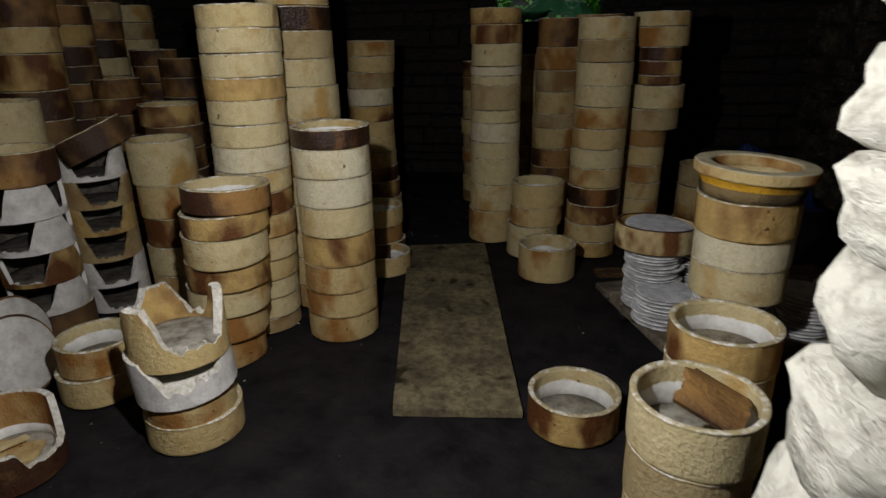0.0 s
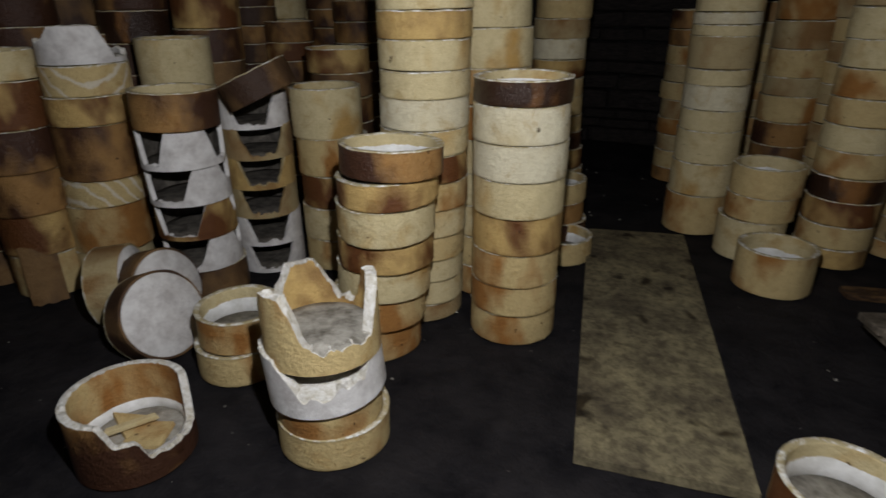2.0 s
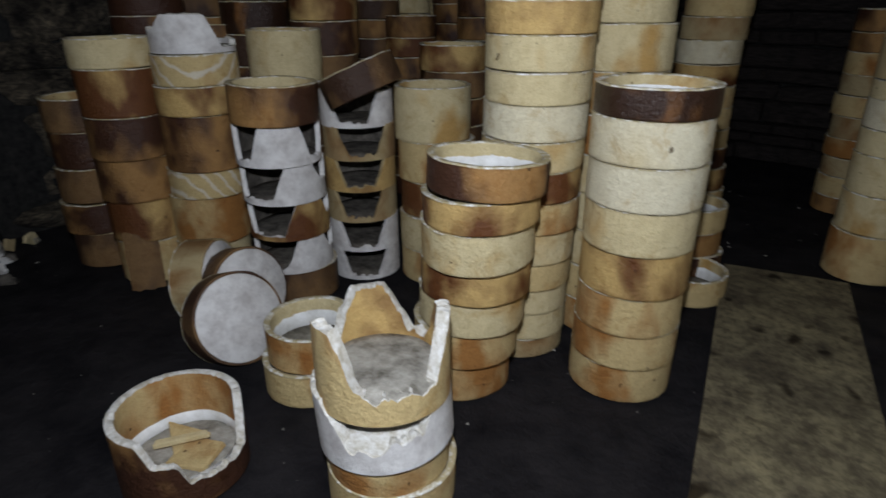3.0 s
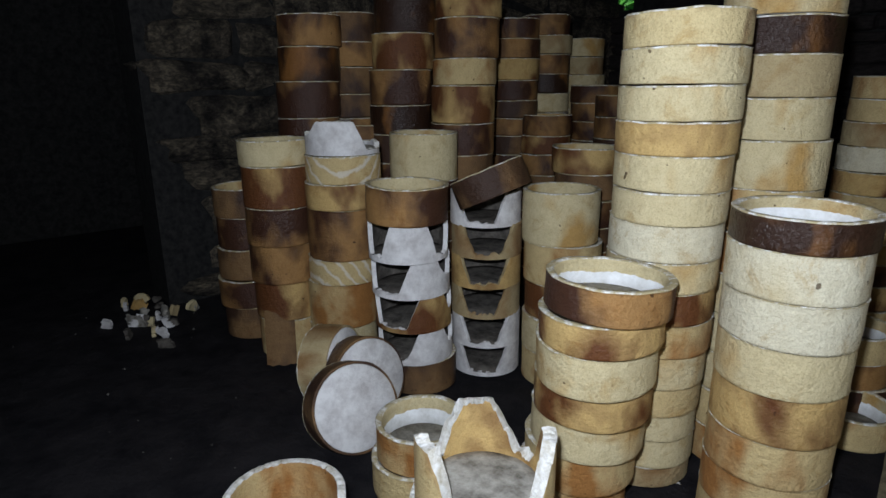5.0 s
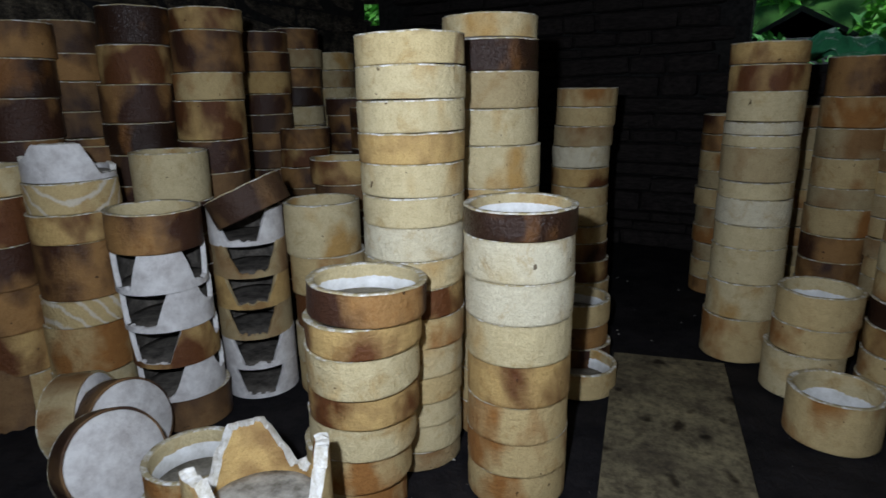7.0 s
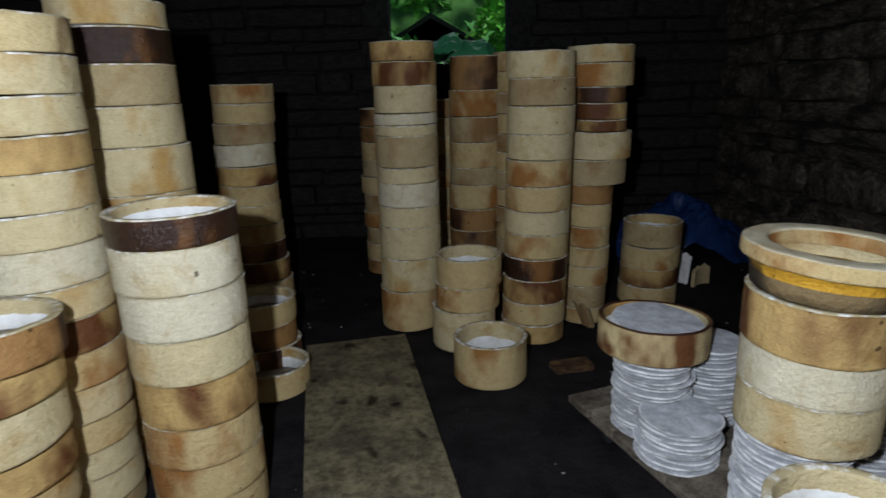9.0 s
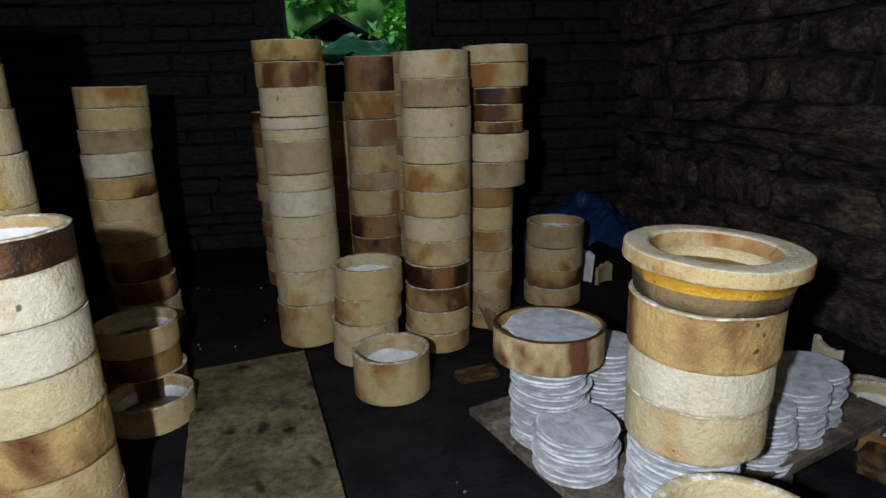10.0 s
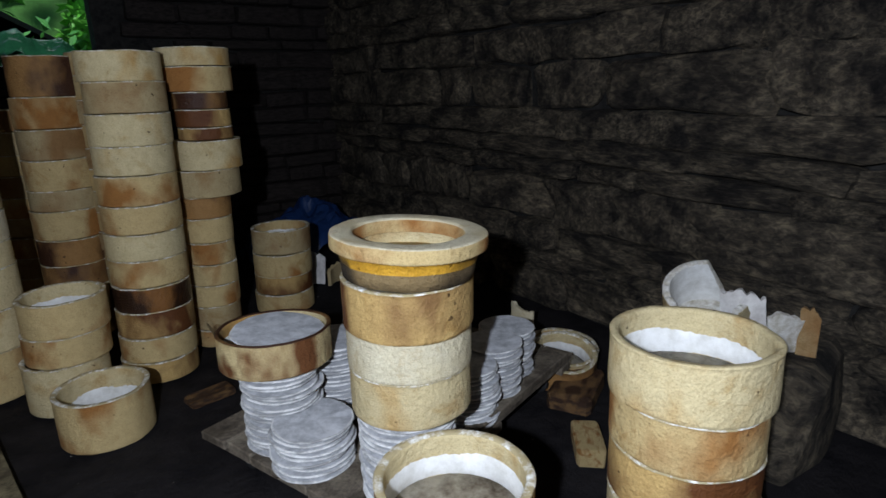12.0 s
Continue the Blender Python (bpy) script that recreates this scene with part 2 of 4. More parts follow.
def saggar(x, y, z, h=0.13, kind="p", D=0.37, tilt=(0, 0), spin=None, group="", label="", floor_mat=None, wall=0.021, lined=True, rim=None):
    """One saggar: a round fireclay pan with a chalky rim, a whitewashed lining and a dusty base."""
    R, s = D / 2, random.uniform(0, 90)
    e = 0.006
    prof = [(R - wall, 0.02, 0), (R - 0.010, 0.0, 0), (R - 0.002, 0.0005, 0), (R, 0.003, 0), (R, 0.011, 0), (R + 0.0005, h * 0.35, 0), (R + 0.0005, h * 0.7, 0), (R, h - 0.014, 0), (R, h - 0.006, 1), (R + 0.0022, h - 0.003, 1),
            (R - 0.001, h - 0.0005, 1), (R - wall + 0.004, h - 0.001, 1), (R - wall, h - 0.005, 2), (R - wall, h - 0.014, 2), (R - wall, h * 0.55, 2), (R - wall, 0.02, 0)]
    vs, fs, ix = lathe(prof, 52, 0.0028, s)
    body = obj("saggar", vs, fs, [CLAY[kind], rim or RIM, CLAY["p" if kind in "pcwodabs" else "o"]], ix)
    vs, fs, ix = lathe([(0, 0.002, 0), (R - wall + 0.004, 0.002, 0), (R - wall + 0.004, 0.021, 0), (0, 0.02, 0)], 28, 0.001, s)
    obj("base", vs, fs, [floor_mat or DUST], None, True, body)
    if lined:
        zt = h * 0.62
        vs, fs, ix = lathe([(R - wall + 0.001, 0.018, 0), (R - wall - 0.004, 0.026, 0), (R - wall - 0.003, zt * 0.8, 0), (R - wall + 0.001, zt, 0)], 36, 0.0012, s)
        obj("lining", vs, fs, [LINING], None, True, body)
    body.matrix_world = pose(x, y, z, tilt[0], tilt[1], random.uniform(0, 360) if spin is None else spin)
    names = {"p": "pale cream", "c": "cream, brown-spotted", "w": "whitish cream", "o": "ochre yellow", "a": "amber, fire-flashed", "b": "brown scorched", "d": "dark brown glazed", "g": "greyish tan", "n": "dull brown", "s": "cream, white-brushed"}
    tagged(body, label or names[kind] + " round fireclay saggar with chalky white rim", "saggar", group)
    return body


def stack(x, y, kinds, top, group, lean=(0, 0), D=0.37, heights=None, jig=0.010):
    """Saggars piled from the floor up; kinds is read from the bottom."""
    n = len(kinds)
    hs = heights or [random.uniform(0.9, 1.1) for _ in range(n)]
    hs = [v * top / sum(hs) for v in hs]
    z = 0.0
    for i, (k, h) in enumerate(zip(kinds, hs)):
        f = (z + h / 2) / top
        saggar(x + lean[0] * f + random.uniform(-jig, jig), y + lean[1] * f + random.uniform(-jig, jig), z + 0.001, h - 0.002, k, D + random.uniform(-0.006, 0.006),
               (random.uniform(-0.5, 0.5), random.uniform(-0.5, 0.5)), None, group, lined=(i == n - 1))
        z += h


def pile(group, D, kinds, rows, tilts=None, wall=0.021):
    """Saggars piled from the floor up, each with its own centre and height."""
    z, wide = 0.0, D if isinstance(D, list) else [D + random.uniform(-0.005, 0.005) for _ in rows]
    for i, (k, (x, y, h), d) in enumerate(zip(kinds, rows, wide)):
        tilt = tilts[i] if tilts else (random.uniform(-0.6, 0.6), random.uniform(-0.6, 0.6))
        hidden = i < len(rows) - 1 and wide[i + 1] > 0.3
        saggar(x, y, z + 0.001, h - 0.002, k, d, tilt, None, group, wall=wall, lined=not hidden)
        z += h


def broken(x, y, z, h, kind, notch, D=0.37, tilt=(0, 0), spin=0, group="", label="", rough=0.012, floor_mat=None, inner=None, fill=0.026, slope=5, wall=0.026, edge=None):
    """A saggar with pieces of its wall broken away: notch is a list of (angle, half width, remaining share)."""
    R, seg, s = D / 2, 150, random.uniform(0, 90)
    vs, fs, ix = [], [], []
    rowsz = 6
    for i in range(seg):
        a = 360 * i / seg
        keep = 1.0
        for ang, half, left in notch:
            d = abs((a - ang + 180) % 360 - 180)
            u = (d - half) / (half * 0.3 + slope)
            keep = min(keep, left + (1 - left) * min(1, max(0, u)))
        ca, sa = math.cos(radians(a)), math.sin(radians(a))
        jag = rough * (noise.noise((ca * 6 + s, sa * 6, s)) + 0.30 * noise.noise((ca * 17 + s, sa * 17, s)) + 0.08 * noise.noise((ca * 40 + s, sa * 40, s))) if keep < 0.995 else 0.15 * rough * noise.noise((ca * 9, sa * 9, s))
        ht = max(0.022, h * keep + jag)
        j2 = rough * 0.5 * noise.noise((ca * 12 + s, sa * 12, 5 + s)) + rough * 0.12 * noise.noise((ca * 35 + s, sa * 35, 8 + s))
        for q in range(rowsz):
            vs.append((R * ca, R * sa, ht * q / (rowsz - 1)))
        vs.append(((R - wall / 2) * ca, (R - wall / 2) * sa, ht + j2 + 0.003))
        for q in range(rowsz):
            zz = max(0.02, (ht + j2) * (1 - q / (rowsz - 1)))
            vs.append(((R - wall) * ca, (R - wall) * sa, zz))
    n = 2 * rowsz + 1
    for i in range(seg):
        j = (i + 1) % seg
        for q in range(n - 1):
            fs.append((i * n + q, j * n + q, j * n + q + 1, i * n + q + 1))
            ix.append(1 if rowsz - 1 <= q <= rowsz else (2 if q > rowsz else 0))
    mats = [WHITE if kind == "W" else CLAY[kind], edge or BROKEN, inner or (WHITE if kind == "W" else CLAY[kind])]
    body = obj("broken_saggar", vs, fs, mats, ix, False)
    v2, f2, _ = lathe([(0, 0.0, 0), (R - 0.004, 0.0, 0), (R - 0.004, fill - 0.002, 0), (R * 0.6, fill + 0.004, 0), (0, fill, 0)], 40, 0.002, s)
    obj("base", v2, f2, [floor_mat or DUST], None, True, body)
    body.matrix_world = pose(x, y, z, tilt[0], tilt[1], spin)
    tagged(body, label or "broken fireclay saggar with a piece of its wall missing", "broken saggar", group)
    return body


def block_mesh(name, material, seed, rough=0.12, cuts=2, round_off=0.09):
    """An irregular block, one unit in size, for stones and bricks."""
    bm = bmesh.new()
    bmesh.ops.create_cube(bm, size=1.0)
    bmesh.ops.bevel(bm, geom=bm.edges[:], offset=round_off, segments=1 if round_off < 0.1 else 2, affect="EDGES")
    if cuts > 1:
        long_edges = [e for e in bm.edges if e.calc_length() > 0.4]
        bmesh.ops.subdivide_edges(bm, edges=long_edges, cuts=1, use_grid_fill=True)
    for v in bm.verts:
        k = noise.noise_vector(v.co * 1.7 + Vector((seed * 9.1, seed * 3.3, seed)))
        v.co += k * rough
    bmesh.ops.recalc_face_normals(bm, faces=bm.faces[:])
    me = bpy.data.meshes.new(name)
    bm.to_mesh(me)
    bm.free()
    me.materials.append(material)
    return me


def slab(name, corners, z0, z1, material, parent=None, bevel=0.004, cuts=0):
    """A flat board over four floor corners."""
    bm = bmesh.new()
    lo = [bm.verts.new((x, y, z0)) for x, y in corners]
    hi = [bm.verts.new((x, y, z1)) for x, y in corners]
    bm.faces.new(lo[::-1])
    bm.faces.new(hi)
    for i in range(4):
        bm.faces.new((lo[i], lo[(i + 1) % 4], hi[(i + 1) % 4], hi[i]))
    bmesh.ops.recalc_face_normals(bm, faces=bm.faces[:])
    if cuts:
        bmesh.ops.subdivide_edges(bm, edges=bm.edges[:], cuts=cuts, use_grid_fill=True)
    elif bevel:
        bmesh.ops.bevel(bm, geom=bm.edges[:], offset=bevel, segments=1, affect="EDGES")
    me = bpy.data.meshes.new(name)
    bm.to_mesh(me)
    bm.free()
    me.materials.append(material)
    ob = new(name, me)
    if parent:
        ob.parent = parent
    return ob


def wall_box(name, x0, x1, y0, y1, z0, z1, material):
    ob = slab(name, [(x0, y0), (x1, y0), (x1, y1), (x0, y1)], z0, z1, material, None, 0)
    return tagged(ob, kind="structure")


# ---- the setting ----
N = 140
gv, gf = [], []
xs = np.concatenate([[-60, -20, -9], np.linspace(-6.5, 3.6, N), [8, 20, 60]])
ys = np.concatenate([[-60, -20, -6], np.linspace(-1.5, 7.4, N), [12, 25, 80]])
for yv in ys:
    for xv in xs:
        hgt = 0.014 * noise.noise((xv * 2.3, yv * 2.3, 0)) + 0.010 * noise.noise((xv * 9, yv * 9, 1)) - 0.012
        gv.append((xv, yv, min(hgt, -0.001)))
w = len(xs)
gf = [(j * w + i, j * w + i + 1, (j + 1) * w + i + 1, (j + 1) * w + i) for j in range(len(ys) - 1) for i in range(w - 1)]
tagged(obj("ground", gv, gf, EARTH), "black trodden earth floor with grit and dust", "floor", kind="structure")

BACK = 7.0
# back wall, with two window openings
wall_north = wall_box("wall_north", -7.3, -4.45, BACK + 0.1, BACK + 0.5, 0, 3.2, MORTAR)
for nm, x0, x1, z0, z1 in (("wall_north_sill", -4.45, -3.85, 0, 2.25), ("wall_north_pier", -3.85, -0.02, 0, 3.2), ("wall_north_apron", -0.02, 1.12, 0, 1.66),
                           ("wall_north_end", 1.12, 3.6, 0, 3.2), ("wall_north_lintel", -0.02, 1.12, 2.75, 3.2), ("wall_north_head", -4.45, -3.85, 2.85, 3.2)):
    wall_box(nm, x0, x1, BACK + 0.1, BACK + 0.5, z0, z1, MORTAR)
EAST = 3.15
wall_east = wall_box("wall_east", EAST + 0.1, EAST + 0.5, 0.55, BACK + 0.1, 0, 3.2, MORTAR)
wall_west = wall_box("wall_west", -4.5, -4.05, 2.10, BACK + 0.1, 0, 3.2, MORTAR)
wall_box("wall_west_far", -7.3, -6.9, -1.6, BACK + 0.1, 0, 3.2, MORTAR)
wall_south = wall_box("wall_south", 1.06, EAST + 0.5, 0.45, 0.85, 0, 3.2, MORTAR)
wall_box("wall_south_west", -7.3, -0.45, 0.35, 0.75, 0, 3.2, MORTAR)
wall_box("wall_passage", -7.3, EAST + 0.5, -2.0, -1.6, 0, 3.2, MORTAR)
wall_box("wall_passage_end", EAST + 0.1, EAST + 0.5, -1.6, 0.45, 0, 3.2, MORTAR)
ceiling = wall_box("ceiling", -7.3, EAST + 0.5, -2.0, BACK + 0.5, 3.2, 3.45, SOOT)

STONES = [block_mesh("stone", SOOT, i, 0.22) for i in range(12)]
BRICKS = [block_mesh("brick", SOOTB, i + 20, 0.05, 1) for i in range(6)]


def boulder_mesh(name, material, seed):
    """A worn, rounded rubble stone, one unit in size."""
    bm = bmesh.new()
    bmesh.ops.create_cube(bm, size=1.0)
    bmesh.ops.subdivide_edges(bm, edges=bm.edges[:], cuts=4, use_grid_fill=True)
    for v in bm.verts:
        n = (abs(v.co.x) ** 5 + abs(v.co.y) ** 5 + abs(v.co.z) ** 5) ** 0.2
        v.co *= 0.5 / n
        v.co += noise.noise_vector(v.co * 2.2 + Vector((seed * 7.3, seed, 0))) * 0.07 + noise.noise_vector(v.co * 6 + Vector((0, seed * 3.1, seed))) * 0.025
    for f in bm.faces:
        f.smooth = True
    me = bpy.data.meshes.new(name)
    bm.to_mesh(me)
    bm.free()
    me.materials.append(material)
    return me


LIMES = [boulder_mesh("stone", LIME, i) for i in range(8)]


def courses(parent, meshes, name, start, along, into, length, height, hr, lr, proud, gap=0.012, holes=()):
    """Courses of single stones on the face of a wall."""
    rng = random.Random(len(parent.name) * 7 + int(length * 10))
    z = 0.0
    a = Vector(along)
    n = Vector(into)
    yaw = math.degrees(math.atan2(a.y, a.x))
    while z < height:
        h = rng.uniform(*hr)
        s = -rng.uniform(0, lr[0])
        while s < length:
            l = rng.uniform(*lr)
            mid = s + l / 2
            if not any(s0 - l * 0.5 < mid < s1 + l * 0.5 and z0 - h < z < z1 for s0, s1, z0, z1 in holes):
                out = rng.uniform(*proud)
                ob = new(name, rng.choice(meshes))
                ob.parent = parent
                p = Vector(start) + a * mid + n * (0.1 - out) + Vector((0, 0, z + h / 2))
                ob.matrix_world = pose(p.x, p.y, p.z, rng.uniform(-2, 2), rng.uniform(-2, 2), yaw + rng.uniform(-3, 3) + rng.choice((0, 180))) @ Matrix.Diagonal((l - gap, 0.24, h - gap, 1))
            s += l
        z += h

# ---- the path board ----
board = slab("floor_board", [(0.0, 2.278), (0.549, 2.344), (0.163, 4.471), (-0.402, 4.345)], 0.0, 0.036, BOARD, None, 0, 24)
for v in board.data.vertices:
    c = v.co
    d = min(1.0, max(0.0, (c.y - 2.2) / 0.25))
    edge = 0.012 * noise.noise((c.x * 14, c.y * 14, 2)) + 0.006 * noise.noise((c.x * 45, c.y * 45, 4))
    c.x += edge * (0.12 + 0.9 * (1 - d))
    c.y += edge * 0.9 * (1 - d)
    if c.z > 0.01:
        c.z += 0.0025 * noise.noise((c.x * 6, c.y * 6, 7))
tagged(board, "stained weathered chipboard plank lying on the earth floor", "board")

# ---- saggar stacks, front left ----
pile("short front stack", 0.383, "oopapab",
     [(-0.984, 2.686, 0.157), (-0.945, 2.676, 0.143), (-0.915, 2.663, 0.131), (-0.889, 2.646, 0.136), (-0.867, 2.625, 0.146), (-0.844, 2.609, 0.107), (-0.821, 2.599, 0.111)], tilts=[(0, 0), (1, 0), (1, 1), (2, 0), (2, 1), (2, 1.5), (2, 2)], wall=0.023)
pile("stack beside the board", 0.373, "oooapwwd",
     [(-0.477, 3.053, 0.148), (-0.469, 3.040, 0.143), (-0.462, 3.024, 0.151), (-0.454, 3.007, 0.166), (-0.447, 2.989, 0.154), (-0.442, 2.972, 0.146), (-0.437, 2.955, 0.142), (-0.429, 2.945, 0.095)])
pile("tall front stack", 0.37, "gppopoapwppappc",
     [(-0.942, 3.072, 0.091), (-0.934, 3.064, 0.124), (-0.923, 3.049, 0.109), (-0.911, 3.036, 0.121), (-0.899, 3.021, 0.131), (-0.886, 3.005, 0.125), (-0.874, 2.990, 0.118), (-0.865, 2.976, 0.108), (-0.856, 2.960, 0.127), (-0.846, 2.945, 0.105), (-0.836, 2.931, 0.113), (-0.828, 2.917, 0.102), (-0.818, 2.904, 0.104), (-0.809, 2.891, 0.105), (-0.801, 2.879, 0.099)])
pile("tall stack behind", 0.37, "oopppooppgdp",
     [(-0.744, 3.442, 0.160), (-0.744, 3.442, 0.160), (-0.744, 3.442, 0.160), (-0.744, 3.442, 0.160), (-0.744, 3.442, 0.160), (-0.744, 3.442, 0.160), (-0.744, 3.442, 0.160), (-0.745, 3.436, 0.171), (-0.746, 3.426, 0.142), (-0.747, 3.416, 0.140), (-0.750, 3.407, 0.120), (-0.754, 3.402, 0.087)])
pile("stack near the back wall", 0.37, "boaboooawgoo",
     [(-0.789, 5.000, 0.123), (-0.795, 4.998, 0.141), (-0.804, 4.995, 0.139), (-0.816, 4.991, 0.125), (-0.825, 4.988, 0.113), (-0.829, 4.987, 0.130), (-0.831, 4.986, 0.127), (-0.832, 4.985, 0.121), (-0.828, 4.987, 0.132), (-0.820, 4.990, 0.127), (-0.812, 4.992, 0.118), (-0.805, 4.995, 0.113)])
stack(-0.60, 4.25, "bbo", 0.385, "low pile behind the board")
saggar(-0.49, 3.95, 0.0, 0.135, "o", 0.37, (0, 0), 0, "low pile behind the board")
stack(-1.64, 3.40, "opaopp"[:5], 1.0, "cream stack", (0, -0.03), 0.37, [1, 1, 1, 1.1, 1.4])
stack(-1.87, 3.85, "nbnbnbna", 1.15, "brown stack behind", (0, 0))
stack(-2.40, 3.12, "nbnbnbp", 1.24, "pale-topped stack", (0, -0.03), 0.37, [1, 1, 1, 1, 1, 1, 1.5])
pile("striped stack", 0.385, "posbas",
     [(-2.649, 2.691, 0.212), (-2.612, 2.683, 0.255), (-2.579, 2.679, 0.141), (-2.548, 2.668, 0.272), (-2.518, 2.658, 0.134), (-2.504, 2.659, 0.139)])
pile("leaning stack", 0.37, "oabbap",
     [(-2.882, 2.484, 0.232), (-2.871, 2.473, 0.217), (-2.848, 2.452, 0.218), (-2.823, 2.436, 0.205), (-2.800, 2.428, 0.218), (-2.794, 2.422, 0.131)])
stack(-3.28, 2.42, "nbnbn", 0.92, "brown stack at the wall")
stack(-3.10, 3.15, "nbnbnbdb", 1.25, "dark stack")

# ---- back row, left ----
pile("back row", 0.375, "bnbnbnbbbdb",
     [(-3.263, 2.865, 0.162), (-3.263, 2.865, 0.162), (-3.263, 2.865, 0.162), (-3.263, 2.865, 0.162), (-3.263, 2.865, 0.162), (-3.263, 2.865, 0.162), (-3.263, 2.865, 0.162), (-3.263, 2.865, 0.162), (-3.259, 2.872, 0.214), (-3.252, 2.886, 0.196), (-3.246, 2.900, 0.179)])
stack(-3.32, 3.22, "bnbbnbnbnnbn", 1.92, "back row")
pile("back row", 0.375, "nbnbnbndbad",
     [(-2.898, 3.303, 0.171), (-2.898, 3.303, 0.171), (-2.898, 3.303, 0.171), (-2.898, 3.303, 0.171), (-2.898, 3.303, 0.171), (-2.898, 3.303, 0.171), (-2.898, 3.303, 0.171), (-2.898, 3.303, 0.171), (-2.893, 3.311, 0.204), (-2.882, 3.327, 0.205), (-2.872, 3.342, 0.194)])
pile("back row", 0.375, "bnbnbnbaoba",
     [(-2.547, 3.509, 0.181), (-2.547, 3.509, 0.181), (-2.547, 3.509, 0.181), (-2.547, 3.509, 0.181), (-2.547, 3.509, 0.181), (-2.547, 3.509, 0.181), (-2.547, 3.509, 0.181), (-2.545, 3.512, 0.212), (-2.539, 3.519, 0.146), (-2.532, 3.528, 0.217), (-2.525, 3.536, 0.112)])
stack(-3.02, 4.42, "bnbnbnbnbnbabb", 1.93, "back row")
stack(-3.05, 4.80, "bnbnbnbnbpdbgb", 1.98, "back row")
stack(-2.76, 4.50, "bnbnbnbab", 1.27, "back row")
stack(-3.08, 5.28, "pgpgpgpgpgpgp", 1.83, "back row")
stack(-2.74, 5.04, "bnbnbnbnbbb", 1.47, "back row")
stack(-2.40, 4.9, "bnbnbnbnbb", 1.40, "back row")

# ---- right-hand towers ----
pile("tower by the window", 0.37, "opppwpgpwpaa",
     [(0.191, 4.760, 0.256), (0.206, 4.761, 0.203), (0.210, 4.761, 0.197), (0.210, 4.761, 0.125), (0.209, 4.761, 0.142), (0.209, 4.761, 0.091), (0.208, 4.761, 0.181), (0.208, 4.761, 0.062), (0.210, 4.761, 0.065), (0.213, 4.761, 0.151), (0.210, 4.761, 0.133), (0.202, 4.761, 0.107)])
pile("tower by the window", 0.37, "aoadopooppgp",
     [(0.938, 4.519, 0.114), (0.943, 4.520, 0.129), (0.948, 4.522, 0.137), (0.951, 4.524, 0.130), (0.954, 4.526, 0.138), (0.957, 4.528, 0.132), (0.961, 4.530, 0.138), (0.964, 4.532, 0.145), (0.967, 4.535, 0.138), (0.971, 4.537, 0.150), (0.973, 4.539, 0.144), (0.965, 4.543, 0.138)])
NARROW = [0.268] * 7 + [0.35] * 2 + [0.285] * 3 + [0.37] * 2
pile("narrow tower", NARROW, "ogoooobgpaabop",
     [(1.293, 4.740, 0.103), (1.300, 4.738, 0.142), (1.305, 4.737, 0.128), (1.308, 4.736, 0.122), (1.310, 4.736, 0.127), (1.311, 4.736, 0.138), (1.314, 4.735, 0.122), (1.339, 4.729, 0.148), (1.364, 4.722, 0.158), (1.363, 4.723, 0.067), (1.358, 4.724, 0.094), (1.353, 4.725, 0.090), (1.348, 4.727, 0.128), (1.344, 4.728, 0.095)])
pile("tower behind", 0.37, "oobbogogob",
     [(0.650, 5.402, 0.161), (0.650, 5.402, 0.161), (0.652, 5.402, 0.147), (0.655, 5.402, 0.156), (0.659, 5.401, 0.169), (0.662, 5.401, 0.119), (0.665, 5.401, 0.175), (0.668, 5.401, 0.171), (0.671, 5.401, 0.174), (0.677, 5.401, 0.220)])
stack(0.98, 5.35, "obgogogogogoo", 1.67, "tower behind")
stack(-0.02, 5.92, "bogogogobb", 1.31, "tower behind")
stack(0.47, 6.0, "gogogogogg", 1.36, "tower behind")
pile("low stack by the blue sheet", 0.38, "oaog",
     [(1.817, 5.043, 0.134), (1.821, 5.041, 0.123), (1.824, 5.040, 0.149), (1.828, 5.039, 0.158)])
pile("low stack by the board", 0.37, "poo",
     [(0.519, 4.432, 0.238), (0.541, 4.432, 0.141), (0.554, 4.432, 0.166)])
saggar(0.632, 4.0, 0.0, 0.225, "o", 0.372, (0, 0), 200, "loose saggars")
saggar(0.755, 2.36, 0.0, 0.15, "a", 0.375, (1, 0), 130, "loose saggars")

# ---- broken stack in front ----
saggar(-0.80, 2.09, 0.0, 0.125, "o", 0.385, (0, 1), 10, "broken stack")
saggar(-0.80, 2.08, 0.115, 0.115, "o", 0.355, (2, -4), 60, "broken stack")
broken(-0.795, 2.07, 0.225, 0.195, "W", [(298, 12, 0.30), (335, 8, 0.48), (95, 30, 0.6)], 0.388, (2, -3), 0, "broken stack", "white fireclay saggar with its front broken out", 0.026, BROKEN, BROKEN, 0.09, 26, 0.032)
broken(-0.79, 2.06, 0.375, 0.24, "o", [(328, 30, 0.30), (92, 12, 0.42), (200, 14, 0.42)], 0.372, (-2, -2), 0, "broken stack", "yellow fireclay saggar, mostly broken away to three horns", 0.03, DUST, CLAY["a"], 0.085, 20, 0.036)

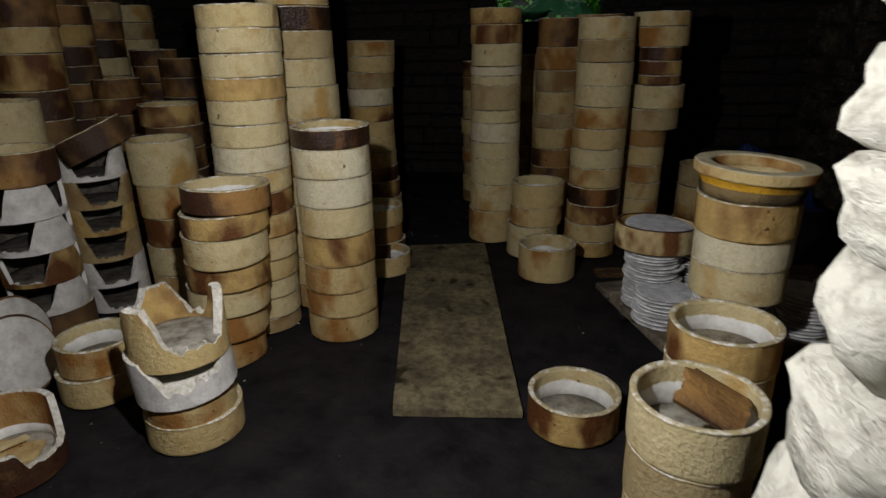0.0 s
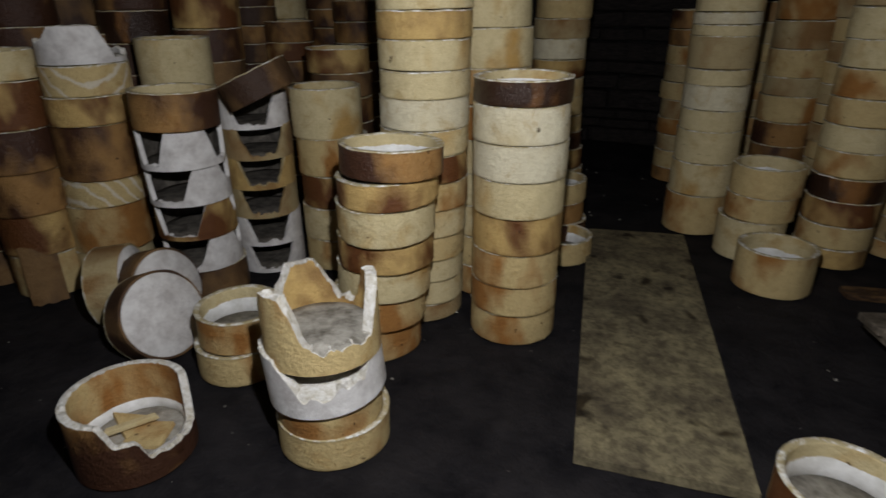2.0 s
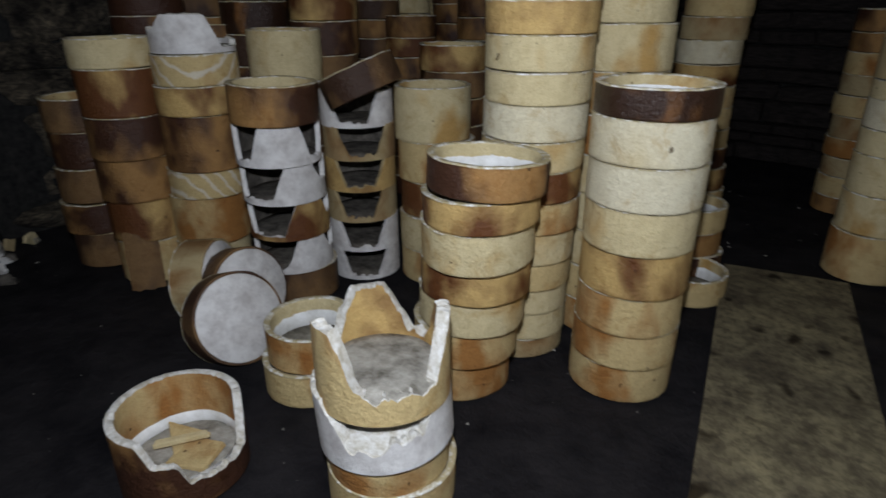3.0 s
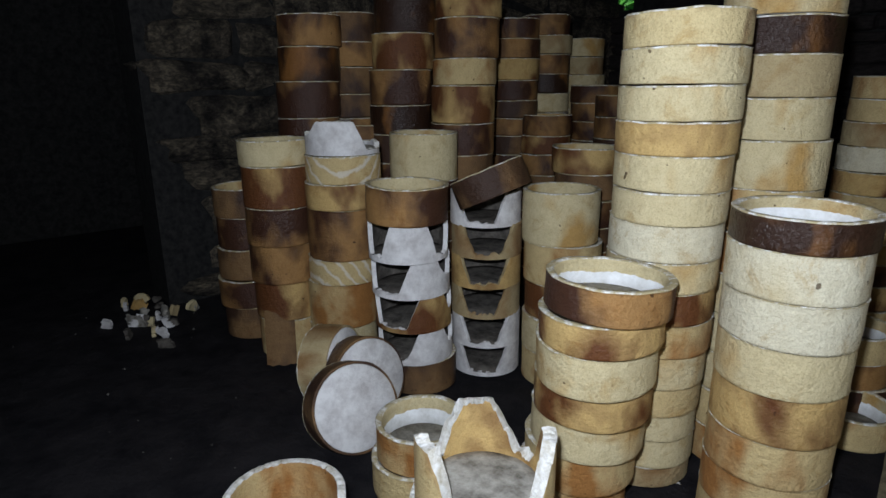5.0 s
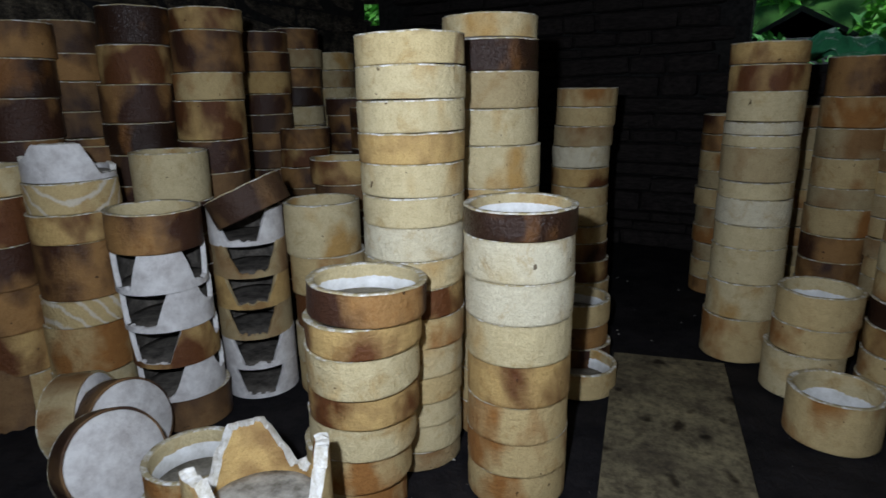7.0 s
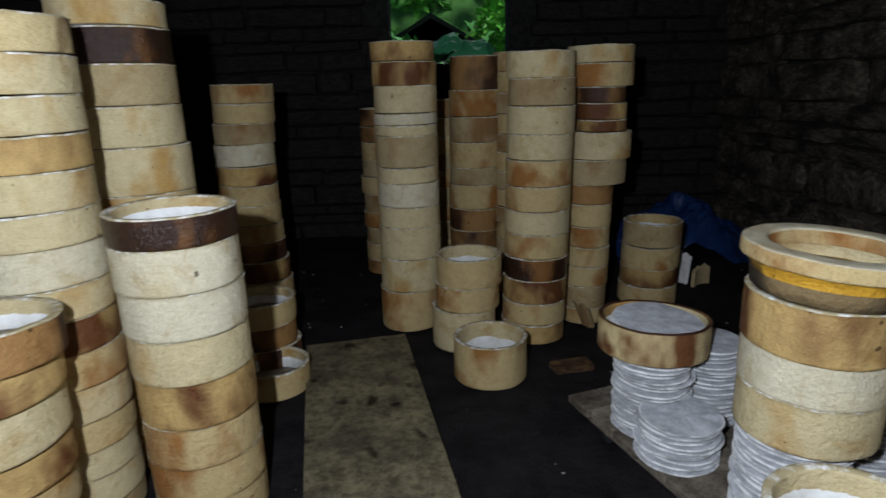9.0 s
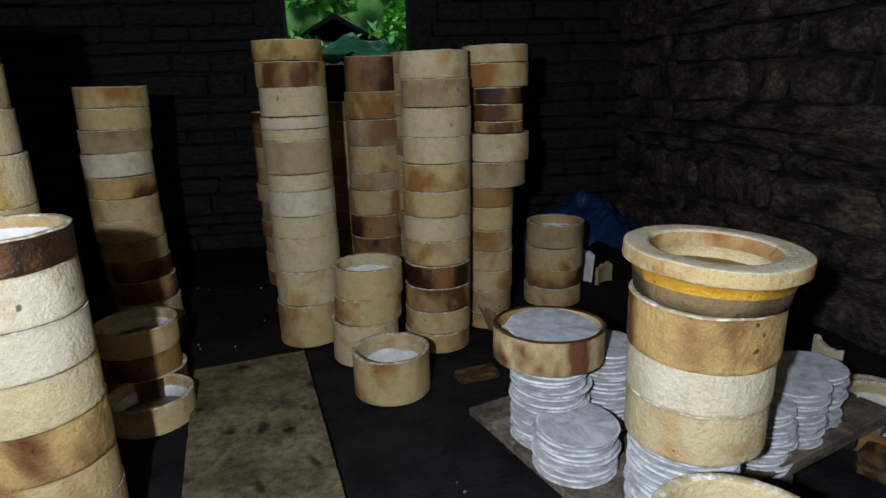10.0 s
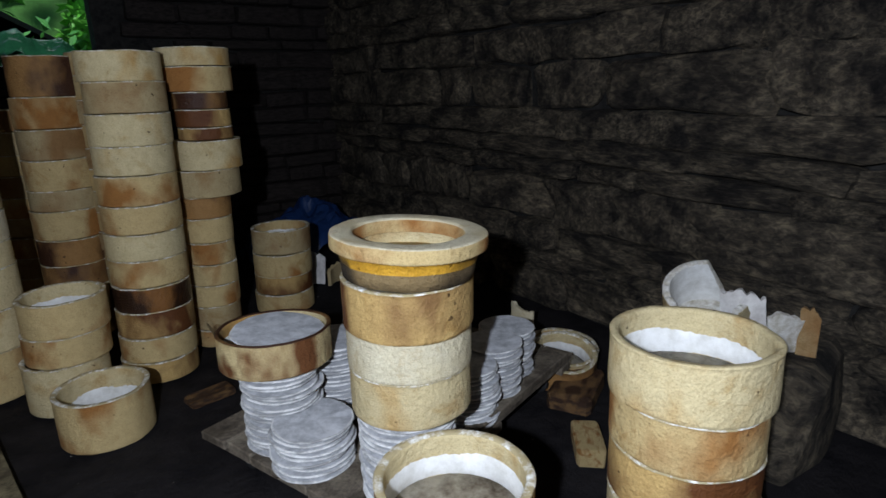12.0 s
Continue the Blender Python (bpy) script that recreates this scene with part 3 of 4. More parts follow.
# ---- two piles of broken saggars ----
# insides and beds of both piles are coloured a very dark brown-grey
for i, k in enumerate("WWgagW"):
    broken(-2.0 + random.uniform(-0.008, 0.008), 3.2, 0.16 * i, 0.165, k, [(312 + random.uniform(-8, 8), 24, 0.14)], 0.365, (0, 0), 0, "pile of broken saggars", "", 0.018, DARKGREY, DARKGREY, 0.026, 14, 0.02, WHITE if k == "W" else CLAY["g"])
saggar(-1.83, 3.10, 0.965, 0.135, "n", 0.37, (10, -22), 0, "pile of broken saggars")
stack(-2.06, 2.80, "n", 0.17, "pile of white shards", (0, 0), 0.36)
for i, z in enumerate((0.17, 0.35, 0.53, 0.71)):
    gaps = [(268, 14, 0.12), (22, 14, 0.15)] if i == 3 else [(284, 26, 0.12), (35, 10, 0.5)]
    broken(-2.07 + 0.02 * i, 2.78 - 0.025 * i, z, 0.182, "a" if i == 1 else "W", gaps, 0.375, (0, 0), (0, 4, -5, 0)[i], "pile of white shards", "", 0.014, DARKGREY, DARKGREY, 0.026, 13, 0.021, WHITE)
saggar(-1.985, 2.68, 0.89, 0.165, "b", 0.375, (1, 1), 80, "pile of white shards")
broken(-2.485, 2.65, 1.156, 0.16, "W", [(262, 8, 0.6), (32, 22, 0.12), (105, 50, 0.3), (190, 45, 0.3)], 0.37, (0, 0), 0, "striped stack", "", 0.016, DUST, None, 0.026, 16)

# ---- loose saggars on the floor, left ----
saggar(-1.405, 2.30, 0.0, 0.135, "o", 0.36, (0, 0), 0, "loose pair")
saggar(-1.40, 2.31, 0.136, 0.14, "o", 0.35, (0, 0), 0, "loose pair")
bowl = broken(-1.37, 1.74, 0.0, 0.235, "b", [(8, 32, 0.36), (318, 10, 0.66)], 0.385, (0, 0), 0, "loose saggars", "cracked brown saggar bowl with a broken front and shards inside", 0.012, DUST, CLAY["o"], 0.05, 8)


bv, bf, _ = lathe([(0.166, 0.04, 0), (0.158, 0.052, 0), (0.157, 0.078, 0), (0.166, 0.090, 0)], 44, 0.0035, 12.0)
obj("lining", bv, bf, [LINING], None, True, bowl)


def tilted_saggar(x, y, z, yaw, lean, kind, h=0.13, D=0.37):
    """A saggar lying over on its side, its white underside turned to the room."""
    ob = saggar(x, y, z, h, kind, D, (0, 0), 0, "toppled saggars", "toppled brown saggar lying on edge with a white underside", lined=False)
    R = D / 2
    vs, fs, _ = lathe([(0, -0.004, 0), (R - 0.014, -0.004, 0), (R - 0.008, 0.004, 0), (0, 0.004, 0)], 40, 0.001, x)
    obj("underside", vs, fs, [WHITE], None, True, ob)
    ob.matrix_world = pose(x, y, z) @ pose(0, 0, 0, 0, 0, yaw) @ pose(0, 0, 0, lean, 0, 0)
    return ob


tilted_saggar(-1.76, 2.24, 0.180, -96, 112, "n", 0.13, 0.385)
tilted_saggar(-1.93, 2.42, 0.189, -88, 108, "n", 0.13, 0.38)
tilted_saggar(-2.13, 2.40, 0.185, -57, 95, "g", 0.15, 0.38)


def shard(x, y, z, yaw, size, material, name="saggar_shard", label="", rx=0.0, ry=0.0, arc=60, h=0.12, R=0.19, group="shards"):
    """A curved piece of a broken saggar wall."""
    bm = bmesh.new()
    seg, s = 10, random.uniform(0, 50)
    rings = []
    for i in range(seg + 1):
        a = radians(-arc / 2 + arc * i / seg)
        lo = 0.012 * noise.noise((i * 0.7, s, 0))
        hi = h * size + 0.03 * noise.noise((i * 0.6, s, 4)) - 0.4 * h * abs(i / seg - 0.5) * (i > seg / 2)
        rings.append([bm.verts.new((r * math.cos(a) - R, r * math.sin(a), zz)) for r, zz in ((R, lo), (R, hi), (R - 0.024, hi - 0.004), (R - 0.024, lo))])
    for i in range(seg):
        for q in range(4):
            bm.faces.new((rings[i][q], rings[i + 1][q], rings[i + 1][(q + 1) % 4], rings[i][(q + 1) % 4]))
    bm.faces.new(rings[0][::-1])
    bm.faces.new(rings[-1])
    bmesh.ops.recalc_face_normals(bm, faces=bm.faces[:])
    me = bpy.data.meshes.new(name)
    bm.to_mesh(me)
    bm.free()
    me.materials.append(material)
    ob = new(name, me)
    ob.matrix_world = pose(x, y, z, rx, ry, yaw)
    return tagged(ob, label or "curved broken piece of a fireclay saggar wall", "shard", group)


# pieces lying in the cracked bowl
def flat_piece(x, y, z, yaw, tilt, outline, material, thick=0.018):
    """A flat broken piece with a rough outline."""
    bm = bmesh.new()
    lo = [bm.verts.new((px, py, 0)) for px, py in outline]
    hi = [bm.verts.new((px * 0.97, py * 0.97, thick)) for px, py in outline]
    bm.faces.new(lo[::-1])
    bm.faces.new(hi)
    for i in range(len(lo)):
        j = (i + 1) % len(lo)
        bm.faces.new((lo[i], lo[j], hi[j], hi[i]))
    bmesh.ops.bevel(bm, geom=bm.edges[:], offset=0.002, segments=1, affect="EDGES")
    me = bpy.data.meshes.new("saggar_shard")
    bm.to_mesh(me)
    bm.free()
    me.materials.append(material)
    ob = new("saggar_shard", me)
    ob.matrix_world = pose(x, y, z, tilt[0], tilt[1], yaw)
    return tagged(ob, "flat broken ochre piece lying in a cracked saggar bowl", "shard", "shards in the bowl")


flat_piece(-1.325, 1.755, 0.053, 25, (6, -5), [(-0.075, -0.06), (0.065, -0.06), (0.075, 0.05), (-0.06, 0.065)], CLAY["o"])
flat_piece(-1.425, 1.775, 0.055, -30, (-5, 6), [(-0.08, -0.05), (0.08, -0.035), (0.01, 0.08)], CLAY["o"])
flat_piece(-1.385, 1.745, 0.085, 48, (4, -6), [(-0.085, -0.014), (0.09, -0.008), (0.08, 0.014), (-0.08, 0.012)], CLAY["p"])
# slab of saggar wall leaning on the leaning stack
shard(-2.68, 2.31, 0.0, -30, 1.0, CLAY["n"], ry=-14, h=0.30, arc=50)
# heap of white shards by the far left wall
for i in range(26):
    shard(-3.85 + random.gauss(0, 0.22), 1.95 + random.gauss(0, 0.14), 0.004, random.uniform(0, 360), random.uniform(0.5, 0.9), random.choice((WHITE, CLAY["p"], CLAY["g"], DARKGREY, DUST)),
          rx=random.choice((84, -84, 70, 30)), arc=random.uniform(14, 34), h=random.uniform(0.04, 0.12), group="heap of shards")

# ---- the low dolly with plaster bats ----
O, U, V = Vector((0.915, 3.43, 0)), Vector((0.336, -0.942, 0)), Vector((0.942, 0.336, 0))


def dolly_point(u, v):
    p = O + U * u + V * v
    return (p.x, p.y)


dolly = new("dolly", None)
dolly.location = (0, 0, 0)
for i in range(6):
    u0, u1 = 0.005 + i * 0.15, 0.147 + i * 0.15
    slab("plank", [dolly_point(u0, 0.0 + random.uniform(-0.01, 0.01)), dolly_point(u1, 0.0 + random.uniform(-0.01, 0.01)), dolly_point(u1, 1.4), dolly_point(u0, 1.4)], 0.155, 0.19 + random.uniform(-0.002, 0.002), WOOD, dolly)
for v0 in (0.03, 0.65, 1.28):
    slab("bearer", [dolly_point(0.0, v0), dolly_point(0.9, v0), dolly_point(0.9, v0 + 0.09), dolly_point(0.0, v0 + 0.09)], 0.115, 0.1545, WOOD, dolly)
slab("rail", [dolly_point(0.85, 0.40), dolly_point(0.91, 0.40), dolly_point(0.91, 1.32), dolly_point(0.85, 1.32)], 0.1905, 0.222, WOOD, dolly)
for u, v in ((0.12, 0.12), (0.78, 0.12), (0.12, 1.28), (0.78, 1.28)):
    x, y = dolly_point(u, v)
    wv, wf, _ = lathe([(0.0, -0.016, 0), (0.03, -0.016, 0), (0.046, -0.014, 0), (0.05, -0.008, 0), (0.05, 0.008, 0), (0.046, 0.014, 0), (0.03, 0.016, 0), (0.0, 0.016, 0)], 24)
    wheel = obj("wheel", wv, wf, [RUBBER], None, True, dolly)
    wheel.matrix_basis = pose(x, y, 0.05, 90, 0, 110)
    wv, wf, _ = lathe([(0.0, -0.019, 0), (0.022, -0.019, 0), (0.024, 0.0, 0), (0.022, 0.019, 0), (0.0, 0.019, 0)], 16)
    obj("hub", wv, wf, [STEEL], None, True, wheel)
    slab("caster_fork", [(x - 0.025, y - 0.03), (x + 0.025, y - 0.03), (x + 0.025, y + 0.03), (x - 0.025, y + 0.03)], 0.100, 0.1145, STEEL, dolly)
tagged(dolly, "low grey wooden plank dolly on small casters, loaded with bats", "dolly")

bat_meshes = []
for i in range(5):
    # lower bevel coloured dark: paints in the shade of the gaps between stacked bats
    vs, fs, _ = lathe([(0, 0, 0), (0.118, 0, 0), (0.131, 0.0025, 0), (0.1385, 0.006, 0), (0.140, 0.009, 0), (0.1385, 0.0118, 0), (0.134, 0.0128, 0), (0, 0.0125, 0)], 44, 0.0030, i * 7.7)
    ob = obj("plaster_bat", vs, fs, [BATGREY, DARKGREY, BATEDGE], [(0, 1, 1, 2, 2, 2, 0)[q] for _ in range(44) for q in range(7)], False)
    bat_meshes.append(ob.data)
    bpy.data.objects.remove(ob)


def bats(x, y, top, scale=1.0, group="stacked plaster bats"):
    z, lean = 0.192, random.uniform(-0.015, 0.015)
    while z < top - 0.008:
        f, ang = (z - 0.192) / 0.3, random.uniform(0, 6.28)
        shift = random.choice((0.004, 0.007, 0.011))
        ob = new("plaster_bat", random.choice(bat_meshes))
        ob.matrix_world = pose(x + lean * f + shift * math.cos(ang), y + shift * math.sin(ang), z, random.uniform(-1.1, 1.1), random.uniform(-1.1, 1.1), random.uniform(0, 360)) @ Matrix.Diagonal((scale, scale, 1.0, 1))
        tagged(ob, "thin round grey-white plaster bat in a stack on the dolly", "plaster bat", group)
        z += random.uniform(0.0165, 0.0195)


bats(1.17, 3.18, 0.50)
bats(1.20, 2.985, 0.36)
bats(1.42, 3.27, 0.50, 0.95)
bats(1.405, 2.69, 0.51, 1.1)
bats(1.80, 2.90, 0.42, 0.86)
bats(1.98, 2.98, 0.44, 0.86)
bats(2.14, 3.08, 0.42, 0.86)
bats(1.68, 3.22, 0.34, 0.88)

# tray-like saggar on the bats, with one bat lying in it
saggar(1.165, 3.20, 0.505, 0.125, "c", 0.40, (2, 3), 100, "things on the dolly", "shallow scorched ochre saggar holding a plaster bat, on stacked bats", LINING, 0.014, rim=CLAY["b"])
inner_bat = new("plaster_bat", bat_meshes[0])
inner_bat.matrix_world = pose(1.18, 3.19, 0.605, 3, 3, 0) @ Matrix.Diagonal((1.18, 1.18, 1, 1))
tagged(inner_bat, "round grey-white plaster bat lying in a saggar", "plaster bat", "things on the dolly")

# jar: three saggars and a wide collar with a yellow-glazed band
saggar(1.405, 2.66, 0.507, 0.145, "p", 0.365, (0, 0), 20, "jar stack on the dolly")
saggar(1.405, 2.655, 0.653, 0.13, "w", 0.37, (0, 0), 160, "jar stack on the dolly")
saggar(1.40, 2.64, 0.784, 0.148, "a", 0.38, (0.5, 1), 270, "jar stack on the dolly")
vs, fs, ix = lathe([(0.150, 0.0, 0), (0.185, 0.0, 0), (0.19, 0.03, 0), (0.192, 0.045, 1), (0.20, 0.075, 1), (0.205, 0.078, 1), (0.205, 0.079, 0), (0.16, 0.079, 2), (0.15, 0.03, 2), (0.150, 0.0, 0)], 56, 0.003, 4)
collar = obj("collar_ring", vs, fs, [clay("sooty_clay", (0.24, 0.17, 0.08), (0.035, 0.025, 0.015), 0.40, 0.55), YELLOWGLAZE, CLAY["p"]], ix)
vs, fs, ix = lathe([(0.150, 0.080, 0), (0.210, 0.080, 0), (0.220, 0.0805, 0), (0.2225, 0.084, 0), (0.2225, 0.090, 0), (0.2225, 0.114, 0), (0.2215, 0.119, 1), (0.217, 0.1215, 1), (0.208, 0.122, 1), (0.168, 0.122, 1),
                    (0.160, 0.1205, 1), (0.157, 0.116, 0), (0.152, 0.095, 0), (0.150, 0.080, 0)], 60, 0.002, 9)
obj("rim", vs, fs, [CLAY["o"], CLAY["w"]], ix, True, collar)
vs, fs, ix = lathe([(0, 0.040, 0), (0.152, 0.040, 0), (0.153, 0.048, 0), (0, 0.048, 0)], 32, 0.001, 3)
obj("inner_shelf", vs, fs, [CLAY["p"]], None, True, collar)
collar.matrix_world = pose(1.395, 2.625, 0.934, 1.0, 2.5, 0)
tagged(collar, "wide cream clay collar with yellow glazed band", "collar", "jar stack on the dolly")

# ---- near right: bowl piles ----
stack(1.245, 2.20, "gog", 0.44, "bowl pile", (0, 0), 0.37)
saggar(1.245, 2.20, 0.441, 0.14, "a", 0.372, (0, 0), 0, "bowl pile", "", SPOTTED)
stack(1.075, 1.80, "og", 0.36, "shard bowl pile", (0, 0), 0.365)
saggar(1.075, 1.80, 0.361, 0.17, "p", 0.385, (0, 0), 0, "shard bowl pile")
shard(1.21, 1.76, 0.515, -20, 1.0, CLAY["b"], ry=-68, arc=72, h=0.19, label="brown broken saggar piece lying across a bowl")
stack(1.80, 1.985, "oopao", 0.715, "cream pile by the wall", (0, 0), 0.37)
saggar(1.797, 1.98, 0.716, 0.145, "p", 0.385, (-1, 1), 0, "cream pile by the wall", "pale cream saggar with a grey dusty bed, topping a pile", rim=CLAY["p"])

# ---- rubble by the east wall ----
ledge = new("stone_ledge", block_mesh("stone_ledge", SOOT, 77, 0.10))
ledge.matrix_world = pose(2.80, 2.34, 0.22, 0, 0, 6) @ Matrix.Diagonal((0.46, 0.58, 0.48, 1))
tagged(ledge, "soot-black rough stone ledge against the rock wall", "ledge")
broken(2.66, 2.47, 0.48, 0.23, "p", [(205, 26, 0.30), (330, 34, 0.35)], 0.31, (12, -26), 0, "rubble pile", "broken cream saggar tipped over on the rubble", 0.016, BROKEN, LINING, 0.03, 14)
shard(2.66, 2.31, 0.445, 205, 1.6, WHITE, rx=6, ry=6, arc=48, h=0.15, group="rubble pile")
shard(2.74, 2.19, 0.445, 235, 1.3, BROKEN, rx=10, ry=16, arc=45, h=0.14, group="rubble pile")
shard(2.76, 2.135, 0.435, 205, 1.5, CLAY["g"], ry=4, arc=20, h=0.14, group="rubble pile")
saggar(2.57, 3.16, 0.03, 0.14, "b", 0.32, (14, -8), 0, "loose saggars")
saggar(2.66, 3.26, 0.0, 0.12, "g", 0.38, (6, -3), 0, "loose saggars")
shard(2.70, 3.62, 0.0, 190, 1.5, CLAY["w"], arc=50, h=0.14)
shard(1.27, 4.60, 0.0, 200, 1.3, CLAY["g"], ry=20, arc=50, h=0.13)
shard(2.15, 5.35, 0.0, 220, 1.5, WHITE, ry=-10, arc=50, h=0.16)
shard(2.28, 5.30, 0.0, 120, 1.0, CLAY["g"], arc=60, h=0.14)


def loose_brick(x, y, z, yaw, material, name, label, size=(0.24, 0.115, 0.07)):
    me = block_mesh(name, material, x * 3 + y, 0.05, 1)
    ob = new(name, me)
    ob.matrix_world = pose(x, y, z + size[2] / 2, 0, 0, yaw) @ Matrix.Diagonal((*size, 1))
    return tagged(ob, label, "brick")


loose_brick(1.07, 4.04, -0.004, 12, CLAY["n"], "loose_brick", "flat grey fireclay brick lying on the earth floor", (0.22, 0.12, 0.03))
loose_brick(2.22, 2.66, -0.004, 50, CLAY["o"], "loose_brick", "yellowish fireclay brick lying on the earth floor", (0.24, 0.115, 0.07))
loose_brick(2.50, 2.99, -0.004, 30, CLAY["n"], "loose_brick", "rough brown brick on the earth floor", (0.34, 0.2, 0.08))

# ---- crumpled plastic sheets ----
def sheet(name, centre, size, height, material, label, seed):
    """A crumpled sheet draped over something low."""
    n = 26
    vs = []
    for j in range(n + 1):
        for i in range(n + 1):
            u, v = i / n - 0.5, j / n - 0.5
            z = height * max(0.0, 1 - 2.6 * (u * u + v * v) - 0.2 * abs(u)) + 0.30 * height * noise.noise((u * 4, v * 4, seed)) + 0.16 * height * noise.noise((u * 11, v * 11, seed))
            vs.append((centre[0] + u * size[0] + 0.06 * noise.noise((u * 5, v * 5, seed + 3)), centre[1] + v * size[1], centre[2] + max(0.004, z)))
    fs = [(j * (n + 1) + i, j * (n + 1) + i + 1, (j + 1) * (n + 1) + i + 1, (j + 1) * (n + 1) + i) for j in range(n) for i in range(n)]
    ob = obj(name, vs, fs, material, None, False)
    mod = ob.modifiers.new("thickness", "SOLIDIFY")
    mod.thickness = 0.003
    return tagged(ob, label, "plastic sheet")


sheet("blue_sheet", (2.45, 6.15, 0.0), (1.15, 0.8), 0.46, BLUE, "crumpled blue plastic sheet heaped against the wall", 3.0)
sheet("green_sheet", (0.62, 7.18, 1.655), (0.80, 0.5), 0.26, GREENSHEET, "green plastic sheet lying over the window sill", 9.0)

# grit and crumbs on the floor
gv, gf = [], []
rng = random.Random(5)
for i in range(400):
    x, y, r = rng.uniform(-4.2, 2.9), rng.uniform(1.0, 6.6), rng.choice((0.002, 0.003, 0.003, 0.004, 0.006, 0.01))
    k = len(gv)
    for dx, dy, dz in ((1, 0, 0), (-0.5, 0.9, 0), (-0.6, -0.8, 0), (0.1, 0, 0.9)):
        gv.append((x + dx * r * rng.uniform(0.6, 1.3), y + dy * r * rng.uniform(0.6, 1.3), -0.004 + dz * r))
    gf += [(k, k + 1, k + 3), (k + 1, k + 2, k + 3), (k + 2, k, k + 3)]
tagged(obj("crumbs", gv, gf, GRIT, None, False), "clay crumbs and grit scattered on the black floor", "grit", kind="stuff")

# ---- outside the windows ----
def foliage(name, box, count, material, size, seed):
    """A bank of leaves with gaps and an uneven outline."""
    rng = random.Random(seed)
    vs, fs = [], []
    clumps = [(rng.uniform(box[0], box[1]), rng.uniform(box[2], box[3]), rng.uniform(box[4], box[5]), rng.uniform(0.25, 0.7)) for _ in range(300)]
    for _ in range(count):
        cx, cy, cz, cr = rng.choice(clumps)
        d = Vector((rng.gauss(0, 1), rng.gauss(0, 1), rng.gauss(0, 1))).normalized() * cr * rng.uniform(0.5, 1.0)
        p = Vector((cx, cy, cz)) + d
        m = Euler((rng.uniform(-1, 1), rng.uniform(-1, 1), rng.uniform(0, 6.3))).to_matrix()
        s = size * rng.uniform(0.6, 1.4)
        k = len(vs)
        for q in ((-1, 0, 0), (0, -0.45, 0.1), (1, 0, -0.1), (0, 0.45, 0.1)):
            vs.append(tuple(p + m @ Vector(q) * s))
        fs += [(k, k + 1, k + 2), (k, k + 2, k + 3)]
    return tagged(obj(name, vs, fs, material, None, False), "sunlit green leaves of shrubs outside the window", "foliage", kind="stuff")


foliage("shrub_leaves", (-16, 5, 12.0, 15.0, 1.0, 6.0), 60000, LEAF, 0.15, 1)
foliage("undergrowth_leaves", (-8, 5, 8.6, 11.5, 0.3, 1.75), 16000, LEAFD, 0.07, 2)
tagged(obj("meadow", [(-40, 7.6, 0.01), (40, 7.6, 0.01), (40, 12, 0.6), (-40, 12, 0.6), (40, 17, 9.0), (-40, 17, 9.0)], [(0, 1, 2, 3), (3, 2, 4, 5)], GRASS), "rough green bank outside", "grass", kind="structure")
shed = new("garden_shed", None)
slab("wall", [(-0.2, 10.6), (0.95, 10.6), (0.95, 11.8), (-0.2, 11.8)], 0.0, 2.1, SLATE, shed)
bm = bmesh.new()
for side in (-1, 1):
    a, b, c, d = [bm.verts.new(p) for p in ((0.38, 10.45, 2.48), (0.38, 11.9, 2.48), (0.38 + side * 0.65, 11.9, 2.10), (0.38 + side * 0.65, 10.45, 2.10))]
    bm.faces.new((a, b, c, d))
bmesh.ops.solidify(bm, geom=bm.faces[:], thickness=0.04)
part("roof", bm, SLATE, shed)
bm = bmesh.new()
bm.faces.new([bm.verts.new(p) for p in ((-0.2, 10.6, 2.1), (0.95, 10.6, 2.1), (0.38, 10.6, 2.42))])
bmesh.ops.solidify(bm, geom=bm.faces[:], thickness=0.04)
part("gable", bm, SLATE, shed)
tagged(shed, "small dark felt-roofed shed among shrubs outside", "shed")

